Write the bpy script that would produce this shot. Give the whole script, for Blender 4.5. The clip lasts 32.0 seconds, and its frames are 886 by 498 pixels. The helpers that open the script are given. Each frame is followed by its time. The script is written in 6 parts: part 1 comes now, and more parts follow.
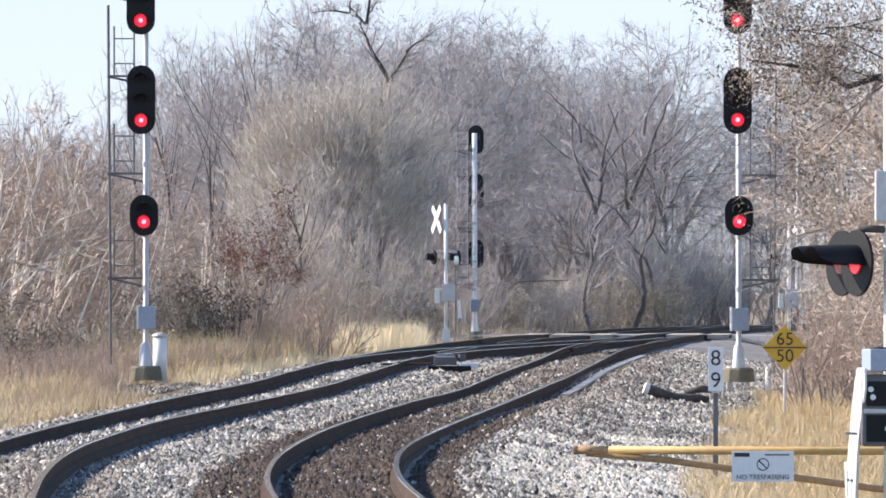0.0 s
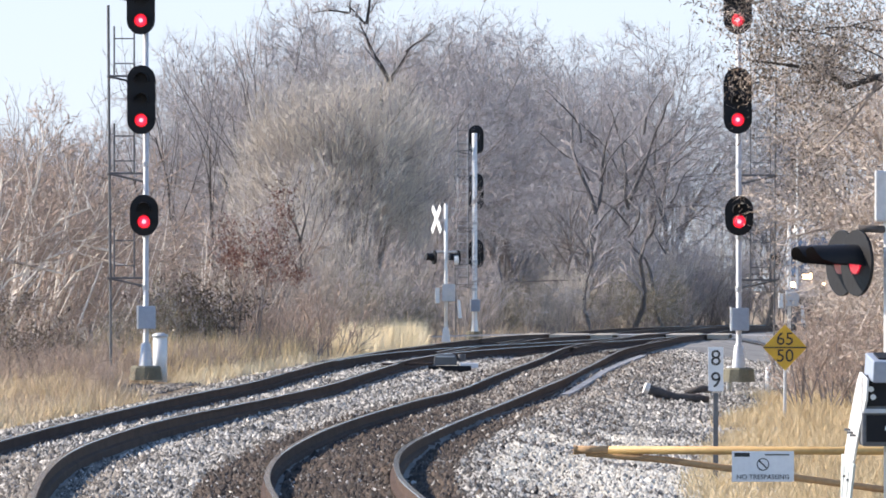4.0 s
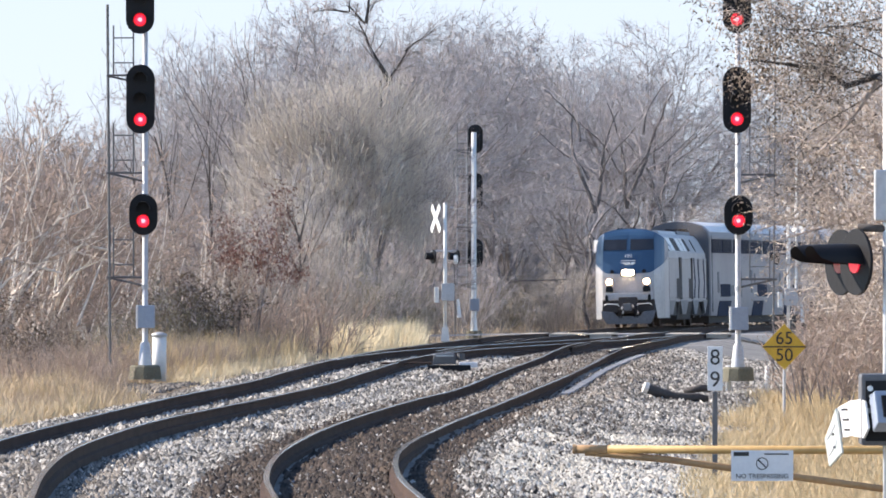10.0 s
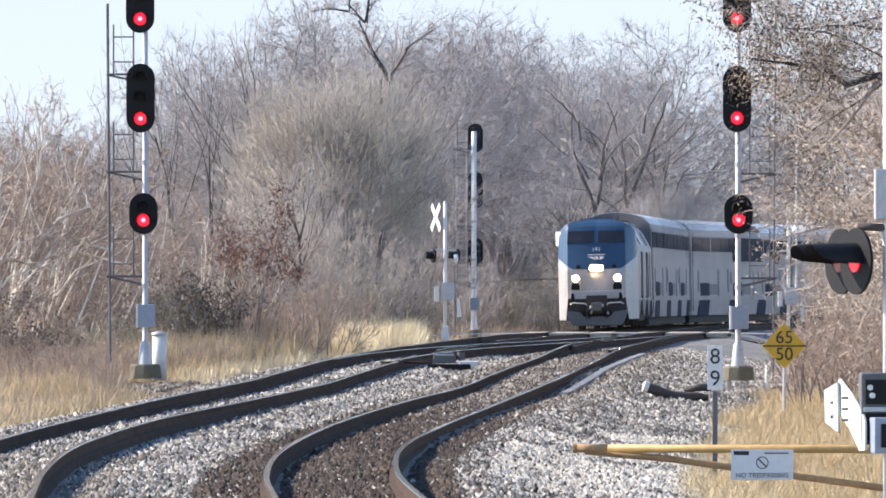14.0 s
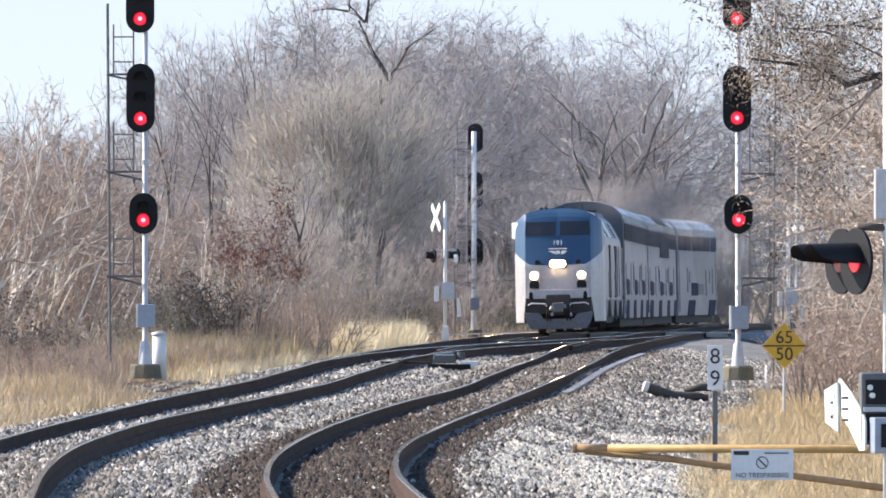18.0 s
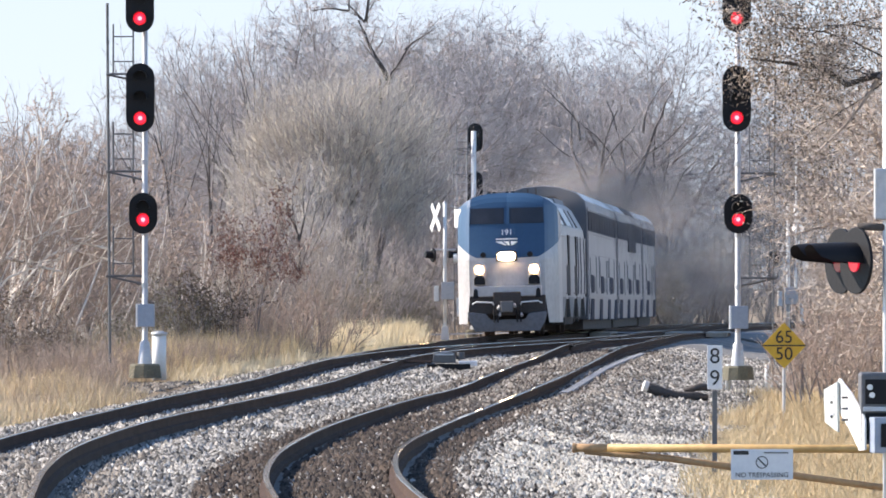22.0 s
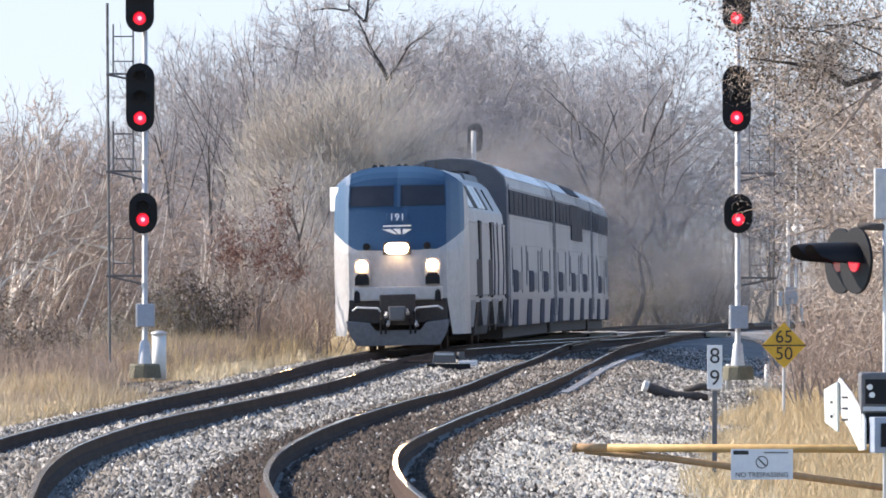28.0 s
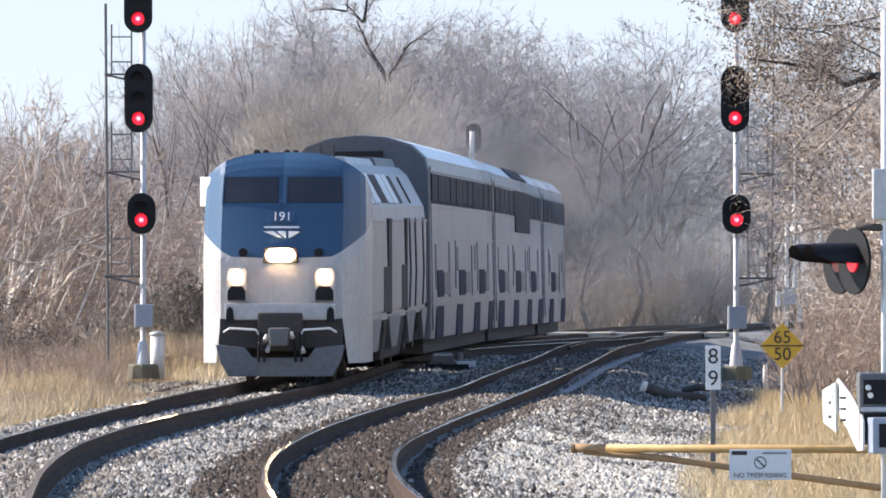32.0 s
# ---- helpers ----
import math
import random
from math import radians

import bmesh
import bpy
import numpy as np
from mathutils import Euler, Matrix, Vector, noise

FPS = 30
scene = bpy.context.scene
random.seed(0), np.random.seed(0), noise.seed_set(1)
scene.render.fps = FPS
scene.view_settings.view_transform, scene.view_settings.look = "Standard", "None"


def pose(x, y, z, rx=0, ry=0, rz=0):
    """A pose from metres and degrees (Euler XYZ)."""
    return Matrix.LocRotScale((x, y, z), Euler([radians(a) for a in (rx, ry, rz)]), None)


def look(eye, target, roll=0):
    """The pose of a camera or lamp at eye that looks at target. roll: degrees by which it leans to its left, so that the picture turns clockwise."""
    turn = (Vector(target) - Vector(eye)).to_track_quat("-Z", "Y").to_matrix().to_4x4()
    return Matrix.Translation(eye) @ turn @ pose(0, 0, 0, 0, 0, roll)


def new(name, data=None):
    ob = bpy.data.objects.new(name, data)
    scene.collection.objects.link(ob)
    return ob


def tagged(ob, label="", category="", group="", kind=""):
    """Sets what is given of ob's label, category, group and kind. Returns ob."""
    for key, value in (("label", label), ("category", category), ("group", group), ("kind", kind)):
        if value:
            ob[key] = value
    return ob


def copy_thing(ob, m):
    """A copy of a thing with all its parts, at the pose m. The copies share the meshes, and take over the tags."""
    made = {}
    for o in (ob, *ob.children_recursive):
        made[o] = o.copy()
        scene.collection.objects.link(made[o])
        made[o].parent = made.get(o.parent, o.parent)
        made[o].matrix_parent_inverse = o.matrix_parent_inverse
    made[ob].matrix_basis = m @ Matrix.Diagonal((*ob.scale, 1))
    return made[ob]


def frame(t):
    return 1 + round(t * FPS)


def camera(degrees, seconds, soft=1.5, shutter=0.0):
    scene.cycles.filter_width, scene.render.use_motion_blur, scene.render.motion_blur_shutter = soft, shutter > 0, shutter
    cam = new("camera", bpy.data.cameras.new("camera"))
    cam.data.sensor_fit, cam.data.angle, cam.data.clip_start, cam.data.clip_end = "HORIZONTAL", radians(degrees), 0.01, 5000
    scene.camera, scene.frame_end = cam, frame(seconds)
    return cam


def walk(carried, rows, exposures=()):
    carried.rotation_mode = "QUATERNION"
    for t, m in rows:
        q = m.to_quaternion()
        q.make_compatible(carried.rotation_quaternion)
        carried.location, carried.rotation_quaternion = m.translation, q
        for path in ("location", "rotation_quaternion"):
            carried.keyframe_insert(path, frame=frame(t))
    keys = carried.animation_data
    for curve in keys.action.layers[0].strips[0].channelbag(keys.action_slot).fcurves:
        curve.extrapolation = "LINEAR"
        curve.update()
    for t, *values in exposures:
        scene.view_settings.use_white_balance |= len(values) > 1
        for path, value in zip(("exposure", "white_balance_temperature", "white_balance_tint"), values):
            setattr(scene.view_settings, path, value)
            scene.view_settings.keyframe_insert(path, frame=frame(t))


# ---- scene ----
# ---- camera: a tripod far down the line, one very long lens ----
FOV = math.degrees(2 * math.atan(784 / 12300))
cam = camera(FOV, 32.0, soft=1.75)
EYE = (0.0, 0.0, 2.2)
TILT = math.degrees(math.atan(64 / 12300))
UNIT = math.degrees(1 / 12300)
# seconds, sideways and upward creep of the tripod head in small steps
CREEP = [(0, 0, 0), (3.5, 0, 0), (6, 1.1, -1.3), (7, 0, -0.2), (9, -0.3, -0.5), (10, -1.2, -1.4), (12, -1.6, -2.1),
         (14, -1.1, -3.0), (18, -1.1, -3.1), (21, -1.6, -3.4), (25, -1.6, -4.3), (28, -1.7, -3.9), (31, -1.8, -4.1),
         (31.5, -2.3, -4.0), (32, -4.6, -3.1)]
walk(cam, [(t, pose(*EYE, 90 + TILT + b * UNIT, 0, a * UNIT)) for t, a, b in CREEP], exposures=[(0, 0.84, 6680, 14), (32, 0.84, 6680, 14)])

# ---- daylight: low winter sun from the left ----
SUN_AZ, SUN_EL = radians(-76), radians(31)          # azimuth from +Y towards +X
world = bpy.data.worlds.new("sky")
scene.world = world
world.use_nodes = True
wn = world.node_tree
sky = wn.nodes.new("ShaderNodeTexSky")
sky.sky_type = "NISHITA"
sky.sun_disc = False
sky.sun_elevation, sky.sun_rotation = SUN_EL, SUN_AZ
sky.air_density, sky.dust_density, sky.ozone_density = 1.0, 0.0, 4.0
back = wn.nodes["Background"]
back.inputs["Strength"].default_value = 0.15
wn.links.new(sky.outputs["Color"], back.inputs["Color"])
lamp = bpy.data.lights.new("sun", "SUN")
lamp.energy, lamp.angle, lamp.color = 5.0, radians(0.55), (1.0, 0.915, 0.80)
sun = new("sun", lamp)
sun_way = Vector((math.sin(SUN_AZ) * math.cos(SUN_EL), math.cos(SUN_AZ) * math.cos(SUN_EL), math.sin(SUN_EL)))
sun.matrix_world = look(sun_way * 300, (0, 0, 0))
# ---- materials ----
def material(name, a, b=None, rough=0.7, metal=0.0, big=0.6, fine=25.0, bump=0.15, spec=0.5, island=0.0, objvar=0.0, coat=0.0, stretch=None, low=0.75, high=1.55):
    """Two colours mixed by noise at two scales, with fine relief."""
    m = bpy.data.materials.new(name)
    m.use_nodes = True
    t = m.node_tree
    nodes, links = t.nodes, t.links
    bsdf = nodes["Principled BSDF"]
    bsdf.inputs["Roughness"].default_value = rough
    bsdf.inputs["Metallic"].default_value = metal
    bsdf.inputs["Specular IOR Level"].default_value = spec
    bsdf.inputs["Coat Weight"].default_value = coat
    b = b or tuple(c * 0.7 for c in a)
    tc = nodes.new("ShaderNodeTexCoord")
    src = tc.outputs["Object"]
    if stretch:
        mp = nodes.new("ShaderNodeMapping")
        mp.inputs["Scale"].default_value = stretch
        links.new(src, mp.inputs["Vector"])
        src = mp.outputs["Vector"]
    n1, n2 = nodes.new("ShaderNodeTexNoise"), nodes.new("ShaderNodeTexNoise")
    n1.inputs["Scale"].default_value, n2.inputs["Scale"].default_value = big, fine
    n1.inputs["Detail"].default_value, n2.inputs["Detail"].default_value = 4, 3
    links.new(src, n1.inputs["Vector"])
    links.new(src, n2.inputs["Vector"])
    add = nodes.new("ShaderNodeMath")
    add.operation = "MULTIPLY_ADD"
    links.new(n1.outputs["Fac"], add.inputs[0])
    add.inputs[1].default_value = 1.3
    links.new(n2.outputs["Fac"], add.inputs[2])
    last = add.outputs[0]
    for kind, amount in (("island", island), ("object", objvar)):
        if amount:
            r = nodes.new("ShaderNodeNewGeometry" if kind == "island" else "ShaderNodeObjectInfo")
            ma = nodes.new("ShaderNodeMath")
            ma.operation = "MULTIPLY_ADD"
            links.new(r.outputs["Random Per Island" if kind == "island" else "Random"], ma.inputs[0])
            ma.inputs[1].default_value = amount
            sub = nodes.new("ShaderNodeMath")
            sub.operation = "SUBTRACT"
            links.new(last, sub.inputs[0])
            sub.inputs[1].default_value = amount / 2
            links.new(sub.outputs[0], ma.inputs[2])
            last = ma.outputs[0]
    ramp = nodes.new("ShaderNodeMapRange")
    ramp.inputs["From Min"].default_value, ramp.inputs["From Max"].default_value = low, high
    links.new(last, ramp.inputs["Value"])
    mix = nodes.new("ShaderNodeMix")
    mix.data_type = "RGBA"
    links.new(ramp.outputs["Result"], mix.inputs["Factor"])
    mix.inputs[6].default_value, mix.inputs[7].default_value = (*a, 1), (*b, 1)
    links.new(mix.outputs[2], bsdf.inputs["Base Color"])
    if bump:
        bn = nodes.new("ShaderNodeBump")
        bn.inputs["Strength"].default_value = bump
        bn.inputs["Distance"].default_value = 0.02
        links.new(n2.outputs["Fac"], bn.inputs["Height"])
        links.new(bn.outputs["Normal"], bsdf.inputs["Normal"])
    return m


def glowing(name, colour, strength):
    m = bpy.data.materials.new(name)
    m.use_nodes = True
    bsdf = m.node_tree.nodes["Principled BSDF"]
    bsdf.inputs["Base Color"].default_value = (*[c * 0.5 for c in colour], 1)
    bsdf.inputs["Emission Color"].default_value = (*colour, 1)
    bsdf.inputs["Emission Strength"].default_value = strength
    bsdf.inputs["Roughness"].default_value = 0.3
    return m


M_STEEL_TOP = material("polished_railhead", (0.24, 0.215, 0.195), (0.16, 0.14, 0.125), 0.07, 0.85, 0.8, 40, 0.0)
M_RUST = material("rail_rust", (0.105, 0.073, 0.058), (0.06, 0.043, 0.036), 0.9, 0.0, 1.5, 40, 0.3, spec=0.1)
M_TIE = material("weathered_tie", (0.075, 0.058, 0.047), (0.036, 0.028, 0.023), 0.9, 0, 2.0, 30, 0.6, objvar=0.5)
M_BALLAST = material("ballast_bed", (0.27, 0.26, 0.24), (0.09, 0.086, 0.08), 0.95, 0, 0.35, 9, 1.0)
M_STONE = material("ballast_stone", (0.62, 0.59, 0.53), (0.075, 0.07, 0.063), 0.9, 0, 0.35, 12, 0.4, island=1.1, low=0.5, high=1.4)
M_GRAVEL_PALE = material("pale_gravel", (0.72, 0.685, 0.60), (0.36, 0.335, 0.285), 0.9, 0, 0.5, 12, 0.3, island=1.0)
M_STONE_DUSTY = material("dusty_stone", (0.34, 0.30, 0.25), (0.08, 0.07, 0.06), 0.9, 0, 0.4, 12, 0.4, island=1.1)
M_STONE_BROWN = material("oily_stone", (0.10, 0.074, 0.056), (0.026, 0.02, 0.016), 0.9, 0, 0.5, 12, 0.4, island=1.0)
M_GROUND = material("winter_soil", (0.36, 0.27, 0.165), (0.20, 0.15, 0.10), 0.95, 0, 0.25, 6, 0.8)
M_GRASS = material("dry_grass", (0.75, 0.585, 0.345), (0.44, 0.33, 0.185), 0.8, 0, 0.5, 6, 0.0, island=0.9)
M_GRASS_PALE = material("bleached_grass", (0.92, 0.79, 0.54), (0.70, 0.57, 0.35), 0.8, 0, 0.5, 6, 0.0, island=0.7)
M_WEED = material("brown_weeds", (0.62, 0.49, 0.345), (0.33, 0.25, 0.175), 0.9, 0, 0.5, 6, 0.0, island=0.8)
M_BARK = material("grey_bark", (0.26, 0.23, 0.215), (0.13, 0.115, 0.11), 0.9, 0, 0.6, 14, 0.6)
M_TWIG = material("bare_twigs", (0.47, 0.425, 0.42), (0.245, 0.22, 0.217), 0.9, 0, 0.25, 6, 0.0, island=0.5)
M_TWIG_TAN = material("tan_twigs", (0.68, 0.62, 0.53), (0.42, 0.375, 0.32), 0.9, 0, 0.25, 6, 0.0, island=0.5)
M_TWIG_RED = material("reddish_twigs", (0.47, 0.36, 0.295), (0.20, 0.15, 0.12), 0.9, 0, 0.25, 6, 0.0, island=0.5)
M_TWIG_BROWN = material("brown_twigs", (0.62, 0.53, 0.46), (0.35, 0.295, 0.25), 0.9, 0, 0.25, 6, 0.0, island=0.6)
M_TWIG_GREY = material("grey_twigs", (0.51, 0.486, 0.49), (0.27, 0.255, 0.26), 0.9, 0, 0.25, 6, 0.0, island=0.5)
M_SCRUB = material("brown_scrub_twigs", (0.48, 0.42, 0.365), (0.24, 0.208, 0.18), 0.9, 0, 0.25, 6, 0.0, island=0.6)
# limb bark with the brightness of the sun put into its colour
M_LIMB_SUNLIT = material("sunlit_limb_bark", (0.82, 0.76, 0.68), (0.55, 0.48, 0.41), 0.85, 0, 0.6, 14, 0.3)
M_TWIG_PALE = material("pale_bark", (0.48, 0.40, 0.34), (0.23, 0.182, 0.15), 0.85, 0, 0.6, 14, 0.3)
M_BARK_DARK = material("dark_bark", (0.075, 0.065, 0.06), (0.04, 0.035, 0.033), 0.9, 0, 0.6, 14, 0.6)
M_BARK_DUSK = material("dusky_bark", (0.135, 0.122, 0.118), (0.075, 0.068, 0.066), 0.9, 0, 0.6, 14, 0.5)
M_LEAF_TAN = material("tan_dead_leaves", (0.64, 0.535, 0.43), (0.28, 0.22, 0.175), 0.75, 0, 0.5, 6, 0, island=1.0)
M_LEAF_RED = material("russet_leaves", (0.21, 0.095, 0.07), (0.10, 0.05, 0.04), 0.8, 0, 0.5, 6, 0, island=0.8)
M_LEAF_BROWN = material("dead_brown_leaves", (0.19, 0.145, 0.105), (0.075, 0.058, 0.045), 0.8, 0, 0.5, 6, 0, island=0.8)
M_LEAF_OLIVE = material("olive_leaves", (0.30, 0.265, 0.175), (0.10, 0.09, 0.065), 0.8, 0, 0.5, 6, 0, island=0.8)
M_GALV = material("galvanised_steel", (0.55, 0.56, 0.57), (0.38, 0.39, 0.41), 0.5, 0.35, 1.5, 20, 0.1)
M_WHITE = material("white_enamel", (0.80, 0.80, 0.78), (0.66, 0.66, 0.64), 0.45, 0, 1.2, 18, 0.05)
M_ALU = material("aluminium_paint", (0.60, 0.60, 0.61), (0.42, 0.42, 0.43), 0.5, 0.2, 1.5, 18, 0.08)
M_DARKSTEEL = material("dark_weathered_steel", (0.16, 0.16, 0.165), (0.10, 0.10, 0.105), 0.6, 0.3, 1.5, 20, 0.15)
M_BLACK = material("matt_black_paint", (0.012, 0.012, 0.014), (0.008, 0.008, 0.010), 0.6, 0, 1.5, 20, 0.1, spec=0.25)
M_GREYBOX = material("grey_case_paint", (0.33, 0.38, 0.46), (0.26, 0.30, 0.37), 0.5, 0.1, 1.5, 20, 0.08)
M_CONC = material("old_concrete", (0.21, 0.195, 0.14), (0.11, 0.10, 0.07), 0.95, 0, 2.0, 25, 0.5)
M_PANEL = material("worn_panel_timber", (0.50, 0.44, 0.36), (0.27, 0.235, 0.19), 0.95, 0, 1.2, 25, 0.4)
M_RED = glowing("red_lens", (1.0, 0.012, 0.05), 1.2)
M_RED_SOFT = glowing("red_lens_rim", (1.0, 0.003, 0.018), 0.45)
M_RED_CORE = glowing("red_core", (1.0, 0.30, 0.36), 1.4)
M_RED_DIM = glowing("crossing_red", (0.42, 0.008, 0.03), 0.12)
M_RED_FLASH = glowing("flashing_red", (1.0, 0.015, 0.06), 0.42)
M_YELLOW = material("yellow_sign", (0.72, 0.44, 0.04), (0.58, 0.34, 0.03), 0.5, 0, 1.5, 20, 0.03)
M_SIGNWHITE = material("white_sign", (0.78, 0.78, 0.78), (0.66, 0.66, 0.67), 0.5, 0, 1.5, 20, 0.03)
M_INK = material("sign_ink", (0.02, 0.02, 0.02), (0.03, 0.03, 0.03), 0.6, 0, 2, 20, 0)
M_PIPE = material("yellow_pipe_paint", (0.62, 0.40, 0.15), (0.44, 0.26, 0.09), 0.55, 0, 1.2, 15, 0.15)
M_PIPE_RUST = material("rusted_pipe", (0.50, 0.31, 0.15), (0.31, 0.18, 0.09), 0.8, 0, 1.5, 15, 0.3)
M_PLATE = material("grey_green_plate", (0.52, 0.56, 0.53), (0.40, 0.43, 0.41), 0.6, 0.1, 1.5, 18, 0.1)
M_WOOD = material("log_wood", (0.10, 0.088, 0.08), (0.05, 0.044, 0.042), 0.9, 0, 1.5, 20, 0.6)
M_CUT = material("cut_wood", (0.84, 0.80, 0.74), (0.70, 0.65, 0.58), 0.9, 0, 3, 30, 0.2)
M_T_BLUE = material("locomotive_blue", (0.030, 0.078, 0.150), (0.024, 0.062, 0.120), 0.35, 0.0, 0.5, 12, 0.02, coat=0.2)
M_SKIRT = material("grimy_skirt", (0.30, 0.285, 0.28), (0.16, 0.15, 0.15), 0.6, 0.1, 0.8, 9, 0.06)
# the nose silver again, darkened to put the shade of the sides into it
M_T_SILVER_SHADED = material("locomotive_silver_shaded", (0.39, 0.378, 0.385), (0.27, 0.258, 0.262), 0.42, 0.12, 1.0, 9, 0.04, stretch=(1.2, 1.2, 0.8))
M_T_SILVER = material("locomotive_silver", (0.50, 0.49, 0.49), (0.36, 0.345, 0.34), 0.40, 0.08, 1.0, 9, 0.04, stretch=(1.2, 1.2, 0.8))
M_T_GREY = material("pilot_grey", (0.15, 0.155, 0.175), (0.08, 0.082, 0.09), 0.5, 0.1, 0.8, 12, 0.1)
M_T_DARK = material("underframe_grime", (0.06, 0.046, 0.04), (0.03, 0.026, 0.025), 0.75, 0, 1.2, 14, 0.3)
M_T_ROOF = material("dark_slate_roof", (0.10, 0.115, 0.14), (0.07, 0.08, 0.10), 0.5, 0, 0.6, 10, 0.05)
# coach roof metal, its reflected sky painted in as a paler colour
M_T_SKYLIT = material("skylit_metal_roof", (0.90, 0.885, 0.88), (0.72, 0.70, 0.69), 0.34, 0.2, 0.6, 12, 0.05)
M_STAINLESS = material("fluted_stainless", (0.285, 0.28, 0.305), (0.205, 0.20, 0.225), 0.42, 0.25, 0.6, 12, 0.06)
M_GLASS_DARK = material("tinted_window", (0.040, 0.042, 0.050), (0.022, 0.023, 0.028), 0.18, 0, 0.9, 3, 0, spec=0.5)
M_COACH_GLASS = material("dark_coach_glass", (0.028, 0.034, 0.055), (0.018, 0.022, 0.036), 0.55, 0, 0.6, 8, 0, spec=0.04)
M_BAND = material("blue_black_band", (0.032, 0.042, 0.075), (0.022, 0.028, 0.05), 0.6, 0, 0.6, 8, 0.02, spec=0.04)
M_HEADLIGHT = glowing("headlight_glow", (1.0, 0.68, 0.37), 45.0)
M_DITCH = glowing("ditch_light_glow", (1.0, 0.62, 0.32), 28.0)
M_TROUGH = material("pale_concrete", (0.33, 0.335, 0.35), (0.22, 0.225, 0.235), 0.85, 0, 1.2, 15, 0.2)
M_ASPHALT = material("worn_asphalt", (0.30, 0.29, 0.28), (0.22, 0.215, 0.21), 0.9, 0, 0.6, 12, 0.4)
# ---- mesh helpers ----
def link_mesh(name, me, mat, parent=None, label="", smooth=False):
    if mat is not None:
        me.materials.append(mat)
    if smooth:
        me.polygons.foreach_set("use_smooth", [True] * len(me.polygons))
    ob = new(name, me)
    if parent is not None:
        ob.parent = parent
    if label:
        tagged(ob, label)
    return ob


def part(name, bm, mat, parent=None, label="", smooth=False):
    me = bpy.data.meshes.new(name)
    bmesh.ops.recalc_face_normals(bm, faces=bm.faces)
    bm.to_mesh(me)
    bm.free()
    return link_mesh(name, me, mat, parent, label, smooth)


def thing(name, m, label, category, group="", kind=""):
    ob = new(name)
    ob.empty_display_size = 0.2
    ob.matrix_world = m
    return tagged(ob, label, category, group, kind)


def box(c, s, bevel=0.0, bm=None, rot=None):
    bm2 = bmesh.new()
    bmesh.ops.create_cube(bm2, size=1.0, matrix=Matrix.Diagonal((*s, 1)))
    if bevel:
        bmesh.ops.bevel(bm2, geom=list(bm2.edges), offset=bevel, segments=2, affect="EDGES", profile=0.6)
    bmesh.ops.transform(bm2, matrix=Matrix.Translation(c) @ (rot if rot else Matrix()), verts=bm2.verts)
    return merge(bm, bm2)


def merge(bm, bm2):
    if bm is None:
        return bm2
    me = bpy.data.meshes.new("join")
    bm2.to_mesh(me)
    bm2.free()
    bm.from_mesh(me)
    bpy.data.meshes.remove(me)
    return bm


def tube(pts, radii, seg=10, bm=None, caps=True):
    """A round bar along points."""
    bm = bm or bmesh.new()
    if not hasattr(radii, "__len__"):
        radii = [radii] * len(pts)
    pts = [Vector(p) for p in pts]
    rings = []
    for i, p in enumerate(pts):
        d = (pts[min(i + 1, len(pts) - 1)] - pts[max(i - 1, 0)]).normalized()
        a = d.cross(Vector((0.31, 0.87, 0.22)) if abs(d.z) > 0.9 else Vector((0, 0, 1))).normalized()
        b = d.cross(a)
        rings.append([bm.verts.new(p + (a * math.cos(k * math.tau / seg) + b * math.sin(k * math.tau / seg)) * radii[i]) for k in range(seg)])
    for r, q in zip(rings, rings[1:]):
        for k in range(seg):
            bm.faces.new((r[k], r[(k + 1) % seg], q[(k + 1) % seg], q[k]))
    if caps:
        bm.faces.new(rings[0][::-1])
        bm.faces.new(rings[-1])
    return bm


def prism(outline, axis, a, b, bevel=0.0, bm=None):
    """A polygon (in the two other axes, in order) drawn out along an axis from a to b."""
    bm2 = bmesh.new()
    def at(u, v, w):
        return {"x": (w, u, v), "y": (u, w, v), "z": (u, v, w)}[axis]
    lo = [bm2.verts.new(at(u, v, a)) for u, v in outline]
    hi = [bm2.verts.new(at(u, v, b)) for u, v in outline]
    n = len(outline)
    bm2.faces.new(lo[::-1])
    bm2.faces.new(hi)
    for i in range(n):
        bm2.faces.new((lo[i], lo[(i + 1) % n], hi[(i + 1) % n], hi[i]))
    if bevel:
        bmesh.ops.recalc_face_normals(bm2, faces=bm2.faces)
        bmesh.ops.bevel(bm2, geom=list(bm2.edges), offset=bevel, segments=2, affect="EDGES", profile=0.6)
    return merge(bm, bm2)


def oval(w, h, n=10):
    """Outline of an upright pill of width w and height h about 0, 0."""
    r, out = w / 2, []
    for k in range(n + 1):
        a = math.pi * k / n
        out.append((r * math.cos(a), h / 2 - r + r * math.sin(a)))
    for k in range(n + 1):
        a = math.pi + math.pi * k / n
        out.append((r * math.cos(a), -h / 2 + r + r * math.sin(a)))
    return out


def disc_outline(r, n=20):
    return [(r * math.cos(math.tau * k / n), r * math.sin(math.tau * k / n)) for k in range(n)]


def lofted(sections, bm=None, caps=True):
    """Skin between closed rings of equal count."""
    bm = bm or bmesh.new()
    rings = [[bm.verts.new(p) for p in s] for s in sections]
    n = len(rings[0])
    for r, q in zip(rings, rings[1:]):
        for k in range(n):
            bm.faces.new((r[k], r[(k + 1) % n], q[(k + 1) % n], q[k]))
    if caps:
        bm.faces.new(rings[0][::-1])
        bm.faces.new(rings[-1])
    return bm


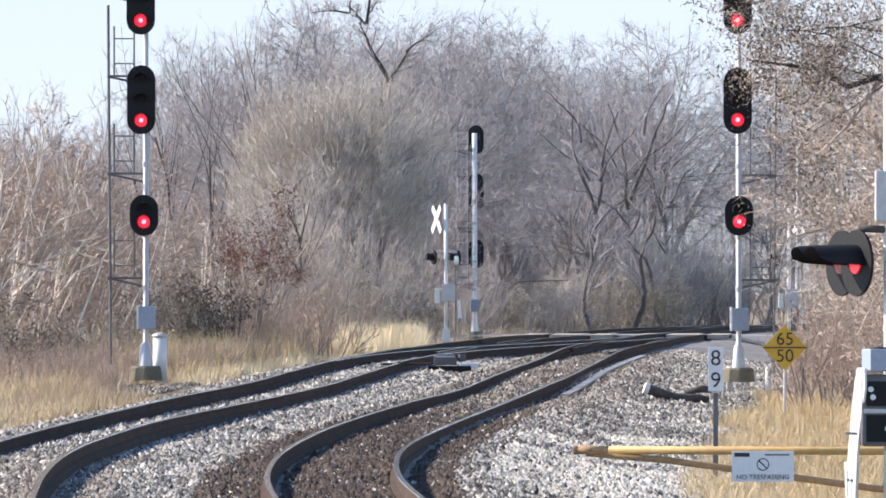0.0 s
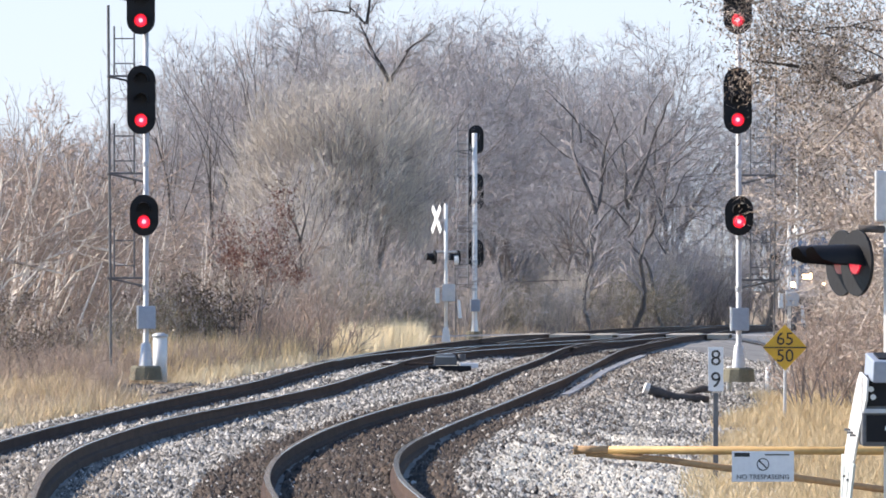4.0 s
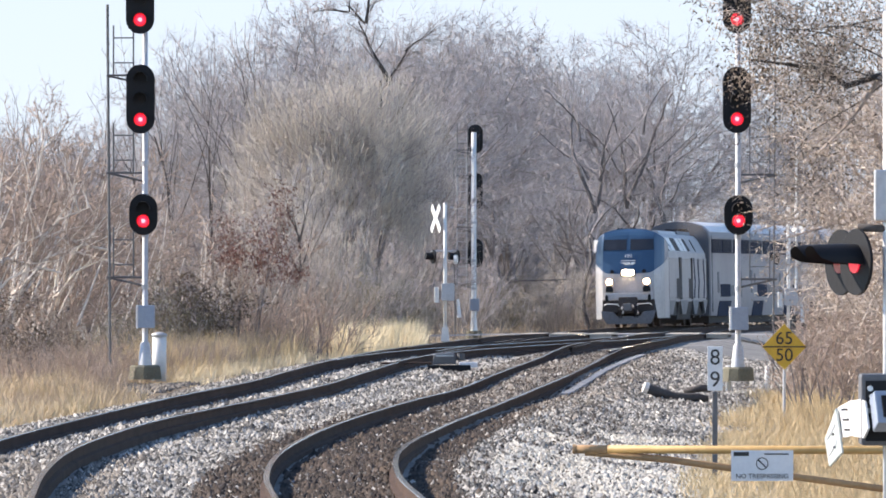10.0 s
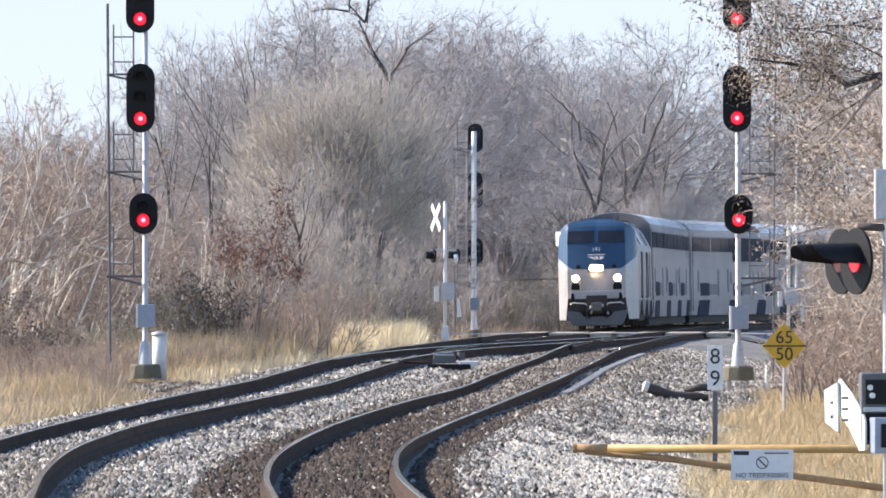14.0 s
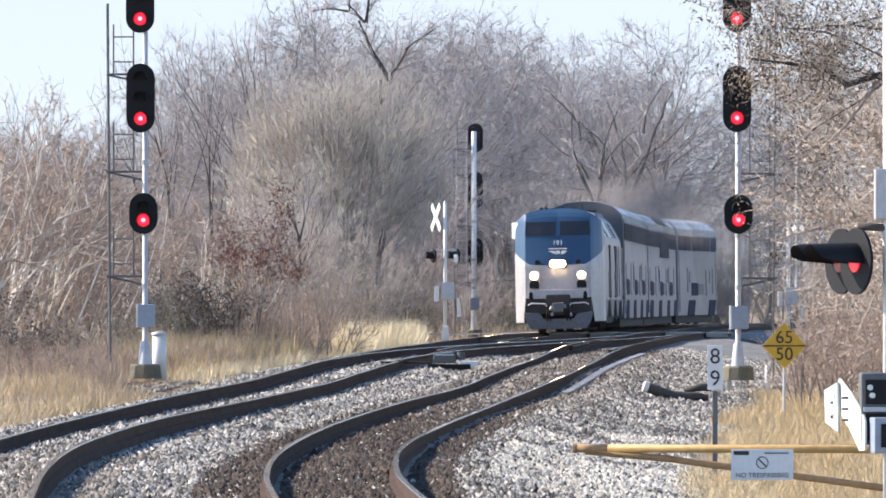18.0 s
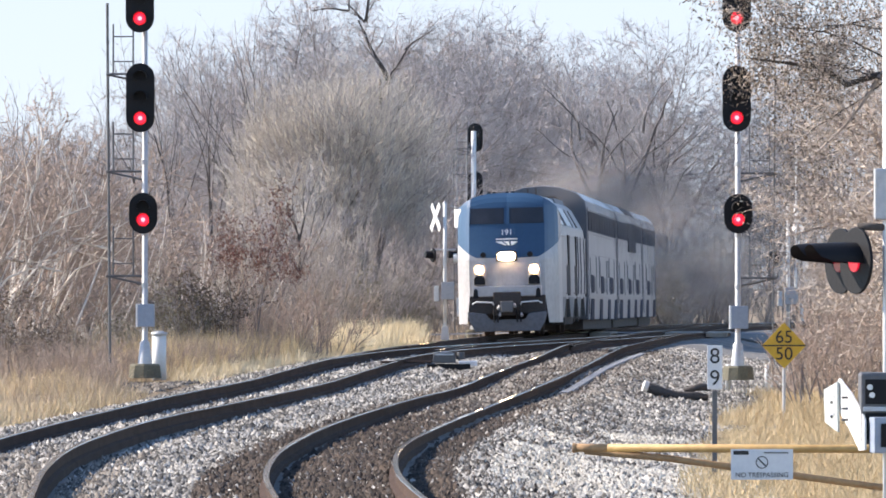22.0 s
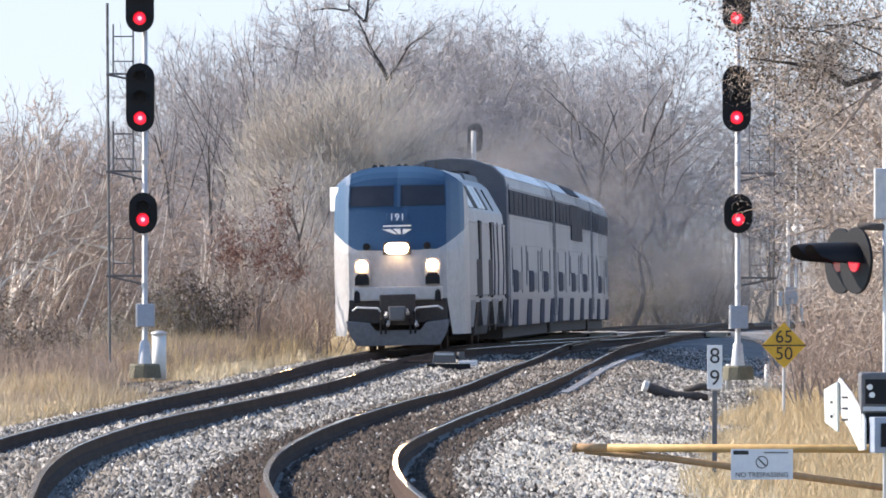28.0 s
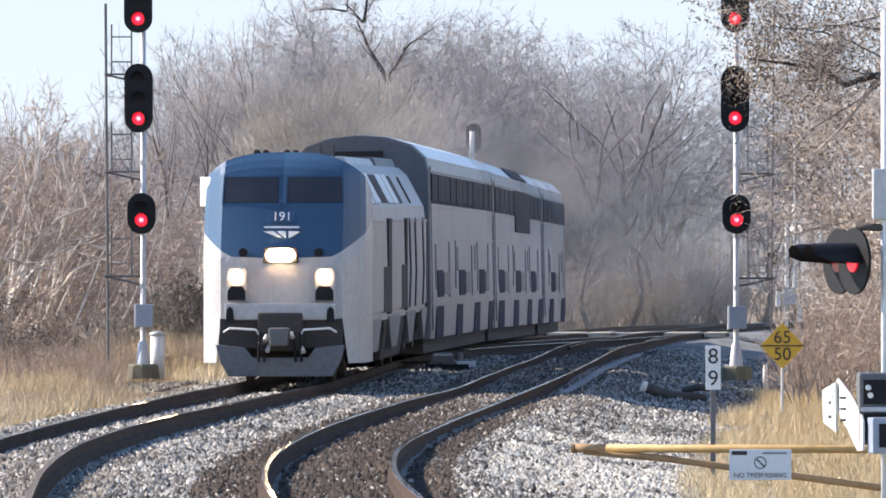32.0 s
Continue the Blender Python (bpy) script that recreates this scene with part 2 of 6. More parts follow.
def lettering(name, words, size, m, mat, parent, depth=0.004):
    cu = bpy.data.curves.new(name, "FONT")
    cu.body, cu.size, cu.extrude = words, size, depth
    cu.align_x, cu.align_y = "CENTER", "CENTER"
    ob = new(name, cu)
    dg = bpy.context.evaluated_depsgraph_get()
    me = bpy.data.meshes.new_from_object(ob.evaluated_get(dg))
    bpy.data.objects.remove(ob)
    bpy.data.curves.remove(cu)
    me.transform(m)
    me.materials.clear()
    return link_mesh(name, me, mat, parent)


FACING = pose(0, 0, 0, 90, 0, 0)                     # turns flat lettering to face the camera's side (-Y)

# ---- plan: height of the railheads and line of the two tracks, by distance ----
PROFILE = [(-60, -0.10), (50, -0.06), (72, -0.01), (88, 0.08), (102, 0.16), (115, 0.22), (132, 0.325), (140, 0.415), (150, 0.51), (160, 0.575), (172, 0.605),
           (190, 0.60), (205, 0.59), (220, 0.58), (236, 0.52), (250, 0.45), (270, 0.41), (300, 0.32), (335, 0.26), (420, 0.2), (800, 0.1)]
LINE = [(-60, 20), (-20, 8.1), (0, 3.85), (20, 0.35), (40, -2.45), (60, -4.42), (72, -5.00), (80, -5.32), (88, -5.44), (95, -5.28), (102, -4.98), (112, -4.40), (123, -3.64), (132, -2.95),
        (142.7, -2.27), (150.7, -1.80), (158.7, -1.28), (166.7, -0.78), (186.7, 0.45), (202.7, 1.47), (218.7, 2.50),
        (234.7, 3.55), (250.7, 4.56), (270.7, 5.85), (286.7, 6.90), (302.7, 8.02), (310.7, 8.72), (318.7, 9.70), (326.7, 11.05),
        (334.7, 12.75), (343, 14.9), (352, 17.6), (362, 21.2), (374, 26.2), (388, 33.0), (404, 42.5), (424, 58), (448, 82), (470, 112)]


def spline(rows, y):
    """Smooth reading of a table: cubic through the rows."""
    ys = [r[0] for r in rows]
    if y <= ys[0]:
        return rows[0][1]
    if y >= ys[-1]:
        return rows[-1][1] + (y - ys[-1]) * (rows[-1][1] - rows[-2][1]) / (ys[-1] - ys[-2])
    i = max(k for k in range(len(ys)) if ys[k] <= y)
    def slope(k):
        if k == 0 or k == len(ys) - 1:
            j = min(k, len(ys) - 2)
            return (rows[j + 1][1] - rows[j][1]) / (ys[j + 1] - ys[j])
        return (rows[k + 1][1] - rows[k - 1][1]) / (ys[k + 1] - ys[k - 1])
    h = ys[i + 1] - ys[i]
    u = (y - ys[i]) / h
    a, b = rows[i][1], rows[i + 1][1]
    m0, m1 = slope(i) * h, slope(i + 1) * h
    return (2 * u**3 - 3 * u**2 + 1) * a + (u**3 - 2 * u**2 + u) * m0 + (3 * u**2 - 2 * u**3) * b + (u**3 - u**2) * m1


SPACING = 4.15
def rail_z(y):
    return spline(PROFILE, y)
def left_x(y):
    return spline(LINE, y)
def right_x(y):
    s = (left_x(y + 0.5) - left_x(y - 0.5))
    return left_x(y) + (SPACING - 0.12 * (1 - smooth(76, 92, y))) * math.sqrt(1 + s * s)


def smooth(a, b, v):
    u = min(max((v - a) / (b - a), 0), 1)
    return u * u * (3 - 2 * u)


def ground_z(x, y):
    """Height of the soil outside the ballast."""
    yy = min(max(y, -60), 420)
    z = rail_z(yy)
    l, r = left_x(yy) - x, x - right_x(yy)
    side_left = -0.42 - 0.25 * smooth(5, 14, l)
    side_right = -0.62 - 0.15 * smooth(8, 14, r)
    v = z + (side_left if l > -2 else side_right)
    bump = 0.10 * noise.noise((x * 0.22, y * 0.11, 0.3)) + 0.05 * noise.noise((x * 0.9, y * 0.6, 3.3))
    return v + (bump if (l > 3.2 or r > 4.5) else -0.15)
# ---- ground sheet to the horizon ----
def grid_mesh(name, xs, ys, zfun, mat):
    verts = [(x, y, zfun(x, y)) for y in ys for x in xs]
    n = len(xs)
    faces = [(j * n + i, j * n + i + 1, (j + 1) * n + i + 1, (j + 1) * n + i) for j in range(len(ys) - 1) for i in range(n - 1)]
    me = bpy.data.meshes.new(name)
    me.from_pydata(verts, [], faces)
    return link_mesh(name, me, mat, smooth=True)


xs = [-3000, -900, -300, -120, -70] + [-50 + i * 2 for i in range(18)] + [-14.5 + 0.5 * i for i in range(70)] + [21 + i * 3 for i in range(12)] + [70, 120, 300, 900, 3000]
ys = [-900, -200, -60, -20, 20, 45] + [60 + 1.0 * i for i in range(120)] + [180 + 4 * i for i in range(61)] + [450, 520, 700, 1200, 4000]
ground = grid_mesh("ground", xs, ys, ground_z, M_GROUND)
tagged(ground, "brown winter soil with thin dead grass", "ground", kind="structure")


# ---- ballast bed under both tracks ----
def ballast_section(y):
    lx, rx, z = left_x(y), right_x(y), rail_z(y)
    near = 1.0 - smooth(84, 118, y)
    return [(lx - 3.7, z - 0.62), (lx - 2.6, z - 0.36), (lx - 1.75, z - 0.20), (lx - 0.9, z - 0.235), (lx, z - 0.185), (lx + 0.72, z - 0.215), (lx + 1.0, z - 0.24), (lx + 1.6, z - 0.21),
            ((lx + rx) / 2, z - 0.27), (rx - 1.5, z - 0.215), (rx - 0.9, z - 0.235), (rx, z - 0.19), (rx + 0.72, z - 0.215), (rx + 1.0, z - 0.245), (rx + 1.8, z - 0.22), (rx + 2.7, z - 0.42 - 0.05 * near), (rx + 4.0, z - 0.56), (rx + 5.2, z - 0.72)]


stations = [-60, -20, 20, 45] + [60 + 0.8 * i for i in range(130)] + [164 + 3 * i for i in range(90)]
verts, faces = [], []
for y in stations:
    verts += [(x + 0.03 * noise.noise((x * 3, y * 2, 1)), y, z + 0.035 * noise.noise((x * 2.2, y * 1.3, 5))) for x, z in ballast_section(y)]
n = len(ballast_section(100))
for j in range(len(stations) - 1):
    faces += [(j * n + i, j * n + i + 1, (j + 1) * n + i + 1, (j + 1) * n + i) for i in range(n - 1)]
me = bpy.data.meshes.new("ballast_bed")
me.from_pydata(verts, [], faces)
tagged(link_mesh("ballast_bed", me, M_BALLAST, smooth=True), "grey crushed-stone ballast bed under both tracks", "ballast", kind="structure")


def ballast_height(x, y):
    sec = ballast_section(y)
    return float(np.interp(x, [s[0] for s in sec], [s[1] for s in sec]))


# ---- tracks: running rails of T section, laid along the line ----
RAIL = [(-0.075, -0.27), (0.075, -0.27), (0.075, -0.165), (0.012, -0.145), (0.010, -0.045), (0.036, -0.035), (0.036, -0.006), (0.028, 0.0),
        (-0.028, 0.0), (-0.036, -0.006), (-0.036, -0.035), (-0.010, -0.045), (-0.012, -0.145), (-0.075, -0.165)]
RAIL_Y = [-60, -30, 0, 20, 40, 55] + [62 + 1.5 * i for i in range(90)] + [197 + 4 * i for i in range(64)]


def cant(y):
    """How far the left railhead of the right track lies above its middle."""
    return -0.01 + 0.03 * smooth(92, 125, y)


def cant_left(y):
    return -0.04 + 0.06 * smooth(98, 124, y)


def rail(name, line, offset, lift, parent, y0=-60, y1=460, label=""):
    verts, faces = [], []
    use = [y for y in RAIL_Y if y0 <= y <= y1]
    if use[0] > y0:
        use.insert(0, y0)
    if use[-1] < y1:
        use.append(y1)
    for y in use:
        x, z = line(y), rail_z(y)
        s = line(y + 0.5) - line(y - 0.5)
        c = 1 / math.sqrt(1 + s * s)
        off = offset(y) if callable(offset) else offset
        for u, v in RAIL:
            w = off + u
            verts.append((x + w * c, y - w * s * c, z + (lift(y) if callable(lift) else lift) + v))
    k = len(RAIL)
    for j in range(len(use) - 1):
        faces += [(j * k + i, j * k + (i + 1) % k, (j + 1) * k + (i + 1) % k, (j + 1) * k + i) for i in range(k)]
    me = bpy.data.meshes.new(name)
    me.from_pydata(verts, [], faces)
    me.materials.append(M_RUST)
    me.materials.append(M_STEEL_TOP)
    me.polygons.foreach_set("material_index", [1 if (i % k) in (6, 7, 8) else 0 for i in range(len(me.polygons))])
    bm = bmesh.new()
    bm.from_mesh(me)
    bmesh.ops.recalc_face_normals(bm, faces=bm.faces)
    bm.to_mesh(me)
    bm.free()
    ob = new(name, me)
    ob.parent = parent
    return ob


# uneven settling of each rail, by distance
WEAR = {(False, 1): [(90, 0.0), (104, 0.005), (128, 0.005), (146, 0.0)], (False, -1): [(90, 0.0), (104, 0.005), (128, 0.005), (146, 0.0)],
        (True, 1): [(84, 0.0), (94, 0.0), (110, -0.022), (120, -0.045), (128, -0.075), (136, -0.065), (144, -0.085), (152, -0.105), (160, -0.088), (168, -0.02), (176, 0.03), (190, 0.02), (206, 0.0), (240, 0.0)],
        (True, -1): [(80, 0.0), (88, -0.01), (94, -0.035), (100, -0.072), (108, -0.075), (116, -0.065), (124, -0.038), (132, -0.002), (140, -0.044), (152, -0.072), (164, -0.005), (174, 0.03), (190, 0.02), (206, 0.0), (240, 0.0)]}
left_track = thing("railway_track", Matrix(), "curved track of rusty steel rails on wooden ties", "railway track", "tracks", "structure")
right_track = thing("railway_track", Matrix(), "curved track of rusty rails with brown oily ballast", "railway track", "tracks", "structure")
for tr, line in ((left_track, left_x), (right_track, right_x)):
    lean = cant if tr is right_track else cant_left
    for side, sign in ((-0.7535, 1), (0.7535, -1)):
        rail("rail", line, side, lambda y, c=lean, g=sign, w=WEAR[(tr is right_track, sign)]: g * c(y) + spline(w, y), tr)
crossover = thing("track_crossover", Matrix(), "rusty crossover rails linking the two tracks", "railway track", "tracks", "structure")
for side in (-0.7535, 0.7535):
    rail("rail", left_x, lambda y, o=side: o + SPACING * smooth(152, 226, y), 0.0, crossover, 152, 226)
for tr, line in ((left_track, left_x), (right_track, right_x)):
    for side, y0, y1 in ((-0.68, 176, 187), (0.68, 192, 206), (-0.68, 208, 220), (0.66, 166, 178)):
        rail("guard_rail", line, side, 0.01, tr, y0, y1)
# level crossing beyond the crossover: a worn road and pale panels beside the rails
def road_z(x, y):
    return rail_z(250) - 0.012 - 0.10 * smooth(3, 9, abs(x - 6.6))
road = grid_mesh("road", [-2.4 + i for i in range(22)], [249, 251, 253, 255.5], lambda x, y: road_z(x, y) - 0.03, M_ASPHALT)
tagged(road, "pale worn asphalt road over the tracks", "road", kind="structure")
# pale cable trough along the shoulder of the right track
bm = bmesh.new()
for i in range(44):
    y = 131 + i
    x, z = right_x(y) + 1.19, rail_z(y) - 0.205
    box((x, y + 0.49, z), (0.17, 0.97, 0.08), 0.012, bm, Matrix.Rotation(-math.atan(right_x(y + 1) - right_x(y)), 4, "Z"))
tagged(part("cable_trough", bm, M_TROUGH), "pale concrete cable trough lids beside the track", "cable trough", kind="structure")
panels = thing("level_crossing", Matrix(), "level crossing of worn grey panels between the rails", "level crossing")
for line in (left_x, right_x):
    for off, w in ((-1.25, 0.75), (0.0, 1.15), (1.25, 0.75)):
        part("panel", box((0, 0, -0.08), (w, 6.4, 0.16), 0.015), M_PANEL, panels).matrix_basis = pose(line(251) + off, 251, rail_z(251) - 0.01, 0, 0, -math.degrees(math.atan(line(251.5) - line(250.5))))

# ---- pale sky far behind everything ----
def sky_sheet():
    m = bpy.data.materials.new("pale_sky")
    m.use_nodes = True
    t = m.node_tree
    t.nodes.clear()
    out, em = t.nodes.new("ShaderNodeOutputMaterial"), t.nodes.new("ShaderNodeEmission")
    tc, sp, mr, mx = (t.nodes.new(n) for n in ("ShaderNodeTexCoord", "ShaderNodeSeparateXYZ", "ShaderNodeMapRange", "ShaderNodeMix"))
    mx.data_type = "RGBA"
    t.links.new(tc.outputs["Object"], sp.inputs[0])
    t.links.new(sp.outputs["Z"], mr.inputs["Value"])
    mr.inputs["From Max"].default_value = 420
    t.links.new(mr.outputs["Result"], mx.inputs["Factor"])
    mx.inputs[6].default_value, mx.inputs[7].default_value = (0.505, 0.575, 0.635, 1), (0.36, 0.485, 0.65, 1)
    t.links.new(mx.outputs[2], em.inputs["Color"])
    t.links.new(em.outputs[0], out.inputs["Surface"])
    bm = bmesh.new()
    arc = [(3400 * math.sin(radians(a)), 3400 * math.cos(radians(a))) for a in range(-40, 41, 4)]
    lo = [bm.verts.new((x, y, -60)) for x, y in arc]
    hi = [bm.verts.new((x, y, 420)) for x, y in arc]
    for i in range(len(arc) - 1):
        bm.faces.new((lo[i], lo[i + 1], hi[i + 1], hi[i]))
    tagged(part("backdrop", bm, m), "pale blue winter sky near the horizon", "sky", kind="structure")


sky_sheet()
# ---- locomotive: local x to the camera's right, y back along the train, z up from the railhead ----
def mirrored(half):
    """A closed ring from one half outline of (x, z), bottom to top."""
    return half + [(-x, z) for x, z in half[::-1]]


BODY_HALF = [(1.50, 1.10), (1.52, 2.0), (1.50, 3.05), (1.46, 3.35), (1.10, 4.02), (0.92, 4.18)]


def build_locomotive():
    lo = thing("locomotive", Matrix(), "silver and blue diesel passenger locomotive with glowing headlights", "locomotive")
    # body shell behind the nose
    ring = mirrored(BODY_HALF)
    bm = lofted([[(x, y, z) for x, z in ring] for y in (-7.9, 0, 9.2)] + [[(x * 0.93, 9.75, z if z < 3 else z - 0.15) for x, z in ring]])
    part("body", bm, M_T_SILVER_SHADED, lo)

    # nose surface: u across (-1..1), z up
    def nose(u, z):
        s = abs(u)
        if s < 0.62:
            x, back = s / 0.62 * 1.14, 0.14 * (s / 0.62) ** 2
        else:
            k = (s - 0.62) / 0.38
            if k < 0.55:
                x, back = 1.14 + 0.36 * k / 0.55, 0.14 + 0.62 * k / 0.55
            else:
                x, back = 1.50 + 0.03 * (k - 0.55) / 0.45, 0.76 + 1.6 * (k - 0.55) / 0.45
        lean = 0.0 if z < 2.35 else (z - 2.35) * 0.42 + max(0, z - 3.95) ** 2 * 2.2
        narrow = 1.0 if z < 3.1 else 1 - 0.045 * ((z - 3.1) / 1.25) ** 1.5
        y = -10.25 + back + lean * (1 - 0.25 * s)
        return Vector((math.copysign(x * narrow * 1.025, u), min(y, -7.85), z))

    def low_edge(u):
        s = abs(u)
        return 2.36 + 0.06 * s if s < 0.50 else 2.39 + 0.75 * ((s - 0.50) / 0.50) ** 1.25

    def top_edge(u):
        return 4.37 - 0.14 * u * u - 0.68 * abs(u) ** 3.6

    def patch(zlo, zhi, nz, nu=36, push=0.0, u0=-1.0, u1=1.0):
        bm = bmesh.new()
        rows = []
        for j in range(nz + 1):
            row = []
            for i in range(nu + 1):
                u = u0 + (u1 - u0) * i / nu
                a, b = (f(u) if callable(f) else f for f in (zlo, zhi))
                p = nose(u, a + (b - a) * j / nz)
                p.y -= push
                row.append(bm.verts.new(p))
            rows.append(row)
        for r, q in zip(rows, rows[1:]):
            for i in range(nu):
                bm.faces.new((r[i], r[i + 1], q[i + 1], q[i]))
        return bm

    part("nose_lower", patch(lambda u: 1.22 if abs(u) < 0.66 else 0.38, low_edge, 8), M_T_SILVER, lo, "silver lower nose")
    part("nose_mask", patch(low_edge, top_edge, 14), M_T_BLUE, lo, "blue painted cab front")
    # cab roof closing the nose to the body
    bm = bmesh.new()
    front = [nose(-1 + 2 * i / 24, top_edge(-1 + 2 * i / 24)) for i in range(25)]
    rear = []
    for i in range(25):
        u = -1 + 2 * i / 24
        rear.append(Vector((1.40 * u, -7.7, 4.37 - 0.14 * u * u - 0.64 * abs(u) ** 3.4)))
    a = [bm.verts.new(p) for p in front]
    b = [bm.verts.new(p) for p in rear]
    c = [bm.verts.new(p + Vector((0, 2.4, -0.02))) for p in rear]
    for r, q in ((a, b), (b, c)):
        for i in range(24):
            bm.faces.new((r[i], r[i + 1], q[i + 1], q[i]))
    part("cab_roof", bm, M_T_BLUE, lo, "dark blue cab roof", smooth=True)
    # roof deck and equipment
    part("roof_hatch", prism([(-0.95, 4.1), (0.95, 4.1), (0.8, 4.32), (-0.8, 4.32)], "y", -5.2, 2.0, 0.03), M_T_SILVER, lo)
    part("roof_hatch", prism([(-0.95, 4.1), (0.95, 4.1), (0.85, 4.36), (-0.85, 4.36)], "y", 2.4, 8.2, 0.03), M_T_ROOF, lo, "dark radiator hatch")
    for x in (-0.62, -0.45, -0.05, 0.12):
        part("horn", tube([(x, -8.2, 4.36), (x, -7.75, 4.38)], [0.07, 0.03], 10), M_T_DARK, lo)
    for x in (0.55, 0.8):
        part("antenna", tube([(x, -7.6, 4.25), (x, -7.6, 4.52)], 0.02, 6), M_T_DARK, lo)
    # windscreens with frames, each pane proud of the mask
    for u0, u1 in ((-0.60, -0.045), (0.045, 0.60)):
        part("windscreen", patch(3.42, 3.90, 4, 10, 0.02, u0, u1), M_GLASS_DARK, lo, "dark tinted windscreen", smooth=True)
    for u0, u1, z0, z1 in ((-0.63, -0.605, 3.38, 3.94), (0.605, 0.63, 3.38, 3.94), (-0.04, 0.04, 3.38, 3.94)):
        part("window_post", patch(z0, z1, 3, 2, 0.03, u0, u1), M_T_BLUE, lo)
    # number board and emblem
    m = Matrix.Translation(nose(0, 3.14) + Vector((0, -0.02, 0))) @ pose(0, 0, 0, 67, 0, 0)
    part("number_board", box((0, 0, 0), (0.50, 0.24, 0.02), 0.006), M_T_BLUE, lo, "blue number board").matrix_basis = m
    lettering("road_number", "191", 0.25, m @ Matrix.Translation((0, 0, 0.016)), M_SIGNWHITE, lo)
    bm = bmesh.new()
    for shape in ([(-0.36, 0.10), (-0.16, 0.11), (0.02, -0.08), (-0.04, -0.08)], [(-0.10, 0.11), (0.08, 0.11), (0.10, -0.08), (0.06, -0.08)], [(0.14, 0.11), (0.36, 0.09), (0.18, -0.08), (0.14, -0.08)]):
        bm = prism(shape, "z", 0, 0.012, bm=bm)
    m = Matrix.Translation(nose(0, 2.80) + Vector((0, -0.03, 0))) @ pose(0, 0, 0, 67, 0, 0)
    part("emblem", bm, M_SIGNWHITE, lo, "white swept emblem").matrix_basis = m @ Matrix.Diagonal((0.95, 0.7, 1, 1))
    bm = prism([(-0.33, 0.0), (0.33, 0.0), (0.33, 0.032), (-0.33, 0.032)], "z", 0, 0.012)
    part("emblem_bar", bm, M_SIGNWHITE, lo).matrix_basis = Matrix.Translation(nose(0, 2.93) + Vector((0, -0.03, 0))) @ pose(0, 0, 0, 67, 0, 0)
    # headlight pair
    hl = part("headlight_case", prism([(-0.34, 2.27), (0.34, 2.27), (0.30, 2.57), (-0.30, 2.57)], "y", -10.32, -9.9, 0.03), M_T_DARK, lo)
    part("headlight", prism([(v, 2.42 + u) for u, v in oval(0.25, 0.54)], "y", -10.36, -10.30), M_HEADLIGHT, hl, "glowing warm-white twin headlight")
    for x in (-0.83, 0.83):
        pod = part("ditch_light_pod", prism([(x - 0.19, 1.56), (x + 0.19, 1.56), (x + 0.19, 2.08), (x + 0.15, 2.18), (x - 0.15, 2.18), (x - 0.19, 2.08)], "y", -10.33, -10.1, 0.02), M_T_SILVER, lo)
        part("ditch_light", prism([(x + u, 2.02 + v) for u, v in disc_outline(0.125)], "y", -10.37, -10.32), M_DITCH, pod, "glowing ditch light")
        # no hollow is cut: a black plate paints the shade of the recess
        part("recess", prism([(x + u, 1.70 + v) for u, v in [(-0.17, -0.13), (0.17, -0.13), (0.17, 0.05), (0.10, 0.14), (-0.10, 0.14), (-0.17, 0.05)]], "y", -10.355, -10.3), M_BLACK, pod, "black plate for the shade in the stirrup recess")
        part("marker_light", prism([(x * 0.86 + u, 2.47 + v) for u, v in disc_outline(0.085, 14)], "y", -10.28, -9.9), M_BLACK, lo)
    # anti-climber, pilot, coupler
    part("anti_climber", prism([(-1.05, 1.20), (1.05, 1.20), (1.05, 1.52), (-1.05, 1.52)], "y", -10.40, -9.8, 0.04), M_T_SILVER, lo)
    part("coupler_recess", box((0, -10.05, 0.95), (2.3, 0.5, 0.55)), M_T_DARK, lo, "dark coupler recess")
    part("coupler_pocket", prism([(-0.42, 0.62), (0.42, 0.62), (0.42, 1.34), (-0.42, 1.34)], "y", -10.52, -9.9, 0.04), M_T_DARK, lo)
    part("knuckle_coupler", prism([(-0.17, 0.72), (0.17, 0.72), (0.20, 1.06), (-0.20, 1.06)], "y", -10.85, -10.3, 0.05), M_DARKSTEEL, lo)
    for x, z in ((-0.24, 0.92), (0.23, 0.98), (-0.2, 0.72), (0.42, 0.70)):
        part("hose_coupling", tube([(x, -10.62, z), (x * 1.1, -10.70, z - 0.10)], [0.035, 0.05], 8), M_GALV, lo, "pale hose coupling")
    for x in (-0.36, -0.26, 0.28, 0.38):
        part("brake_hose", tube([(x, -10.5, 0.95), (x * 1.05, -10.68, 0.75), (x * 1.1, -10.6, 0.42)], 0.028, 8), M_BLACK, lo)
    pilot = [(-0.98, 0.14), (0.98, 0.14), (1.14, 0.42), (1.22, 0.74), (0.66, 0.68), (0.52, 0.50), (-0.52, 0.50), (-0.66, 0.68), (-1.22, 0.74), (-1.14, 0.42)]
    part("pilot_plate", prism(pilot, "y", -10.45, -10.30, 0.02), M_T_GREY, lo, "slate-grey pilot plate")
    for sx in (-1, 1):
        part("step_bracket", prism([(sx * 0.95 - 0.08, 1.16), (sx * 0.95 + 0.08, 1.16), (sx * 0.95 + 0.06, 1.40), (sx * 0.95, 1.46), (sx * 0.95 - 0.06, 1.40)], "y", -10.44, -10.38, 0.01), M_BLACK, lo, "black step bracket")
        part("handrail", tube([(sx * 1.06, -10.45, 0.98), (sx * 0.95, -10.55, 1.05), (sx * 0.45, -10.55, 1.02), (sx * 0.35, -10.45, 0.86)], 0.022, 8), M_WHITE, lo)
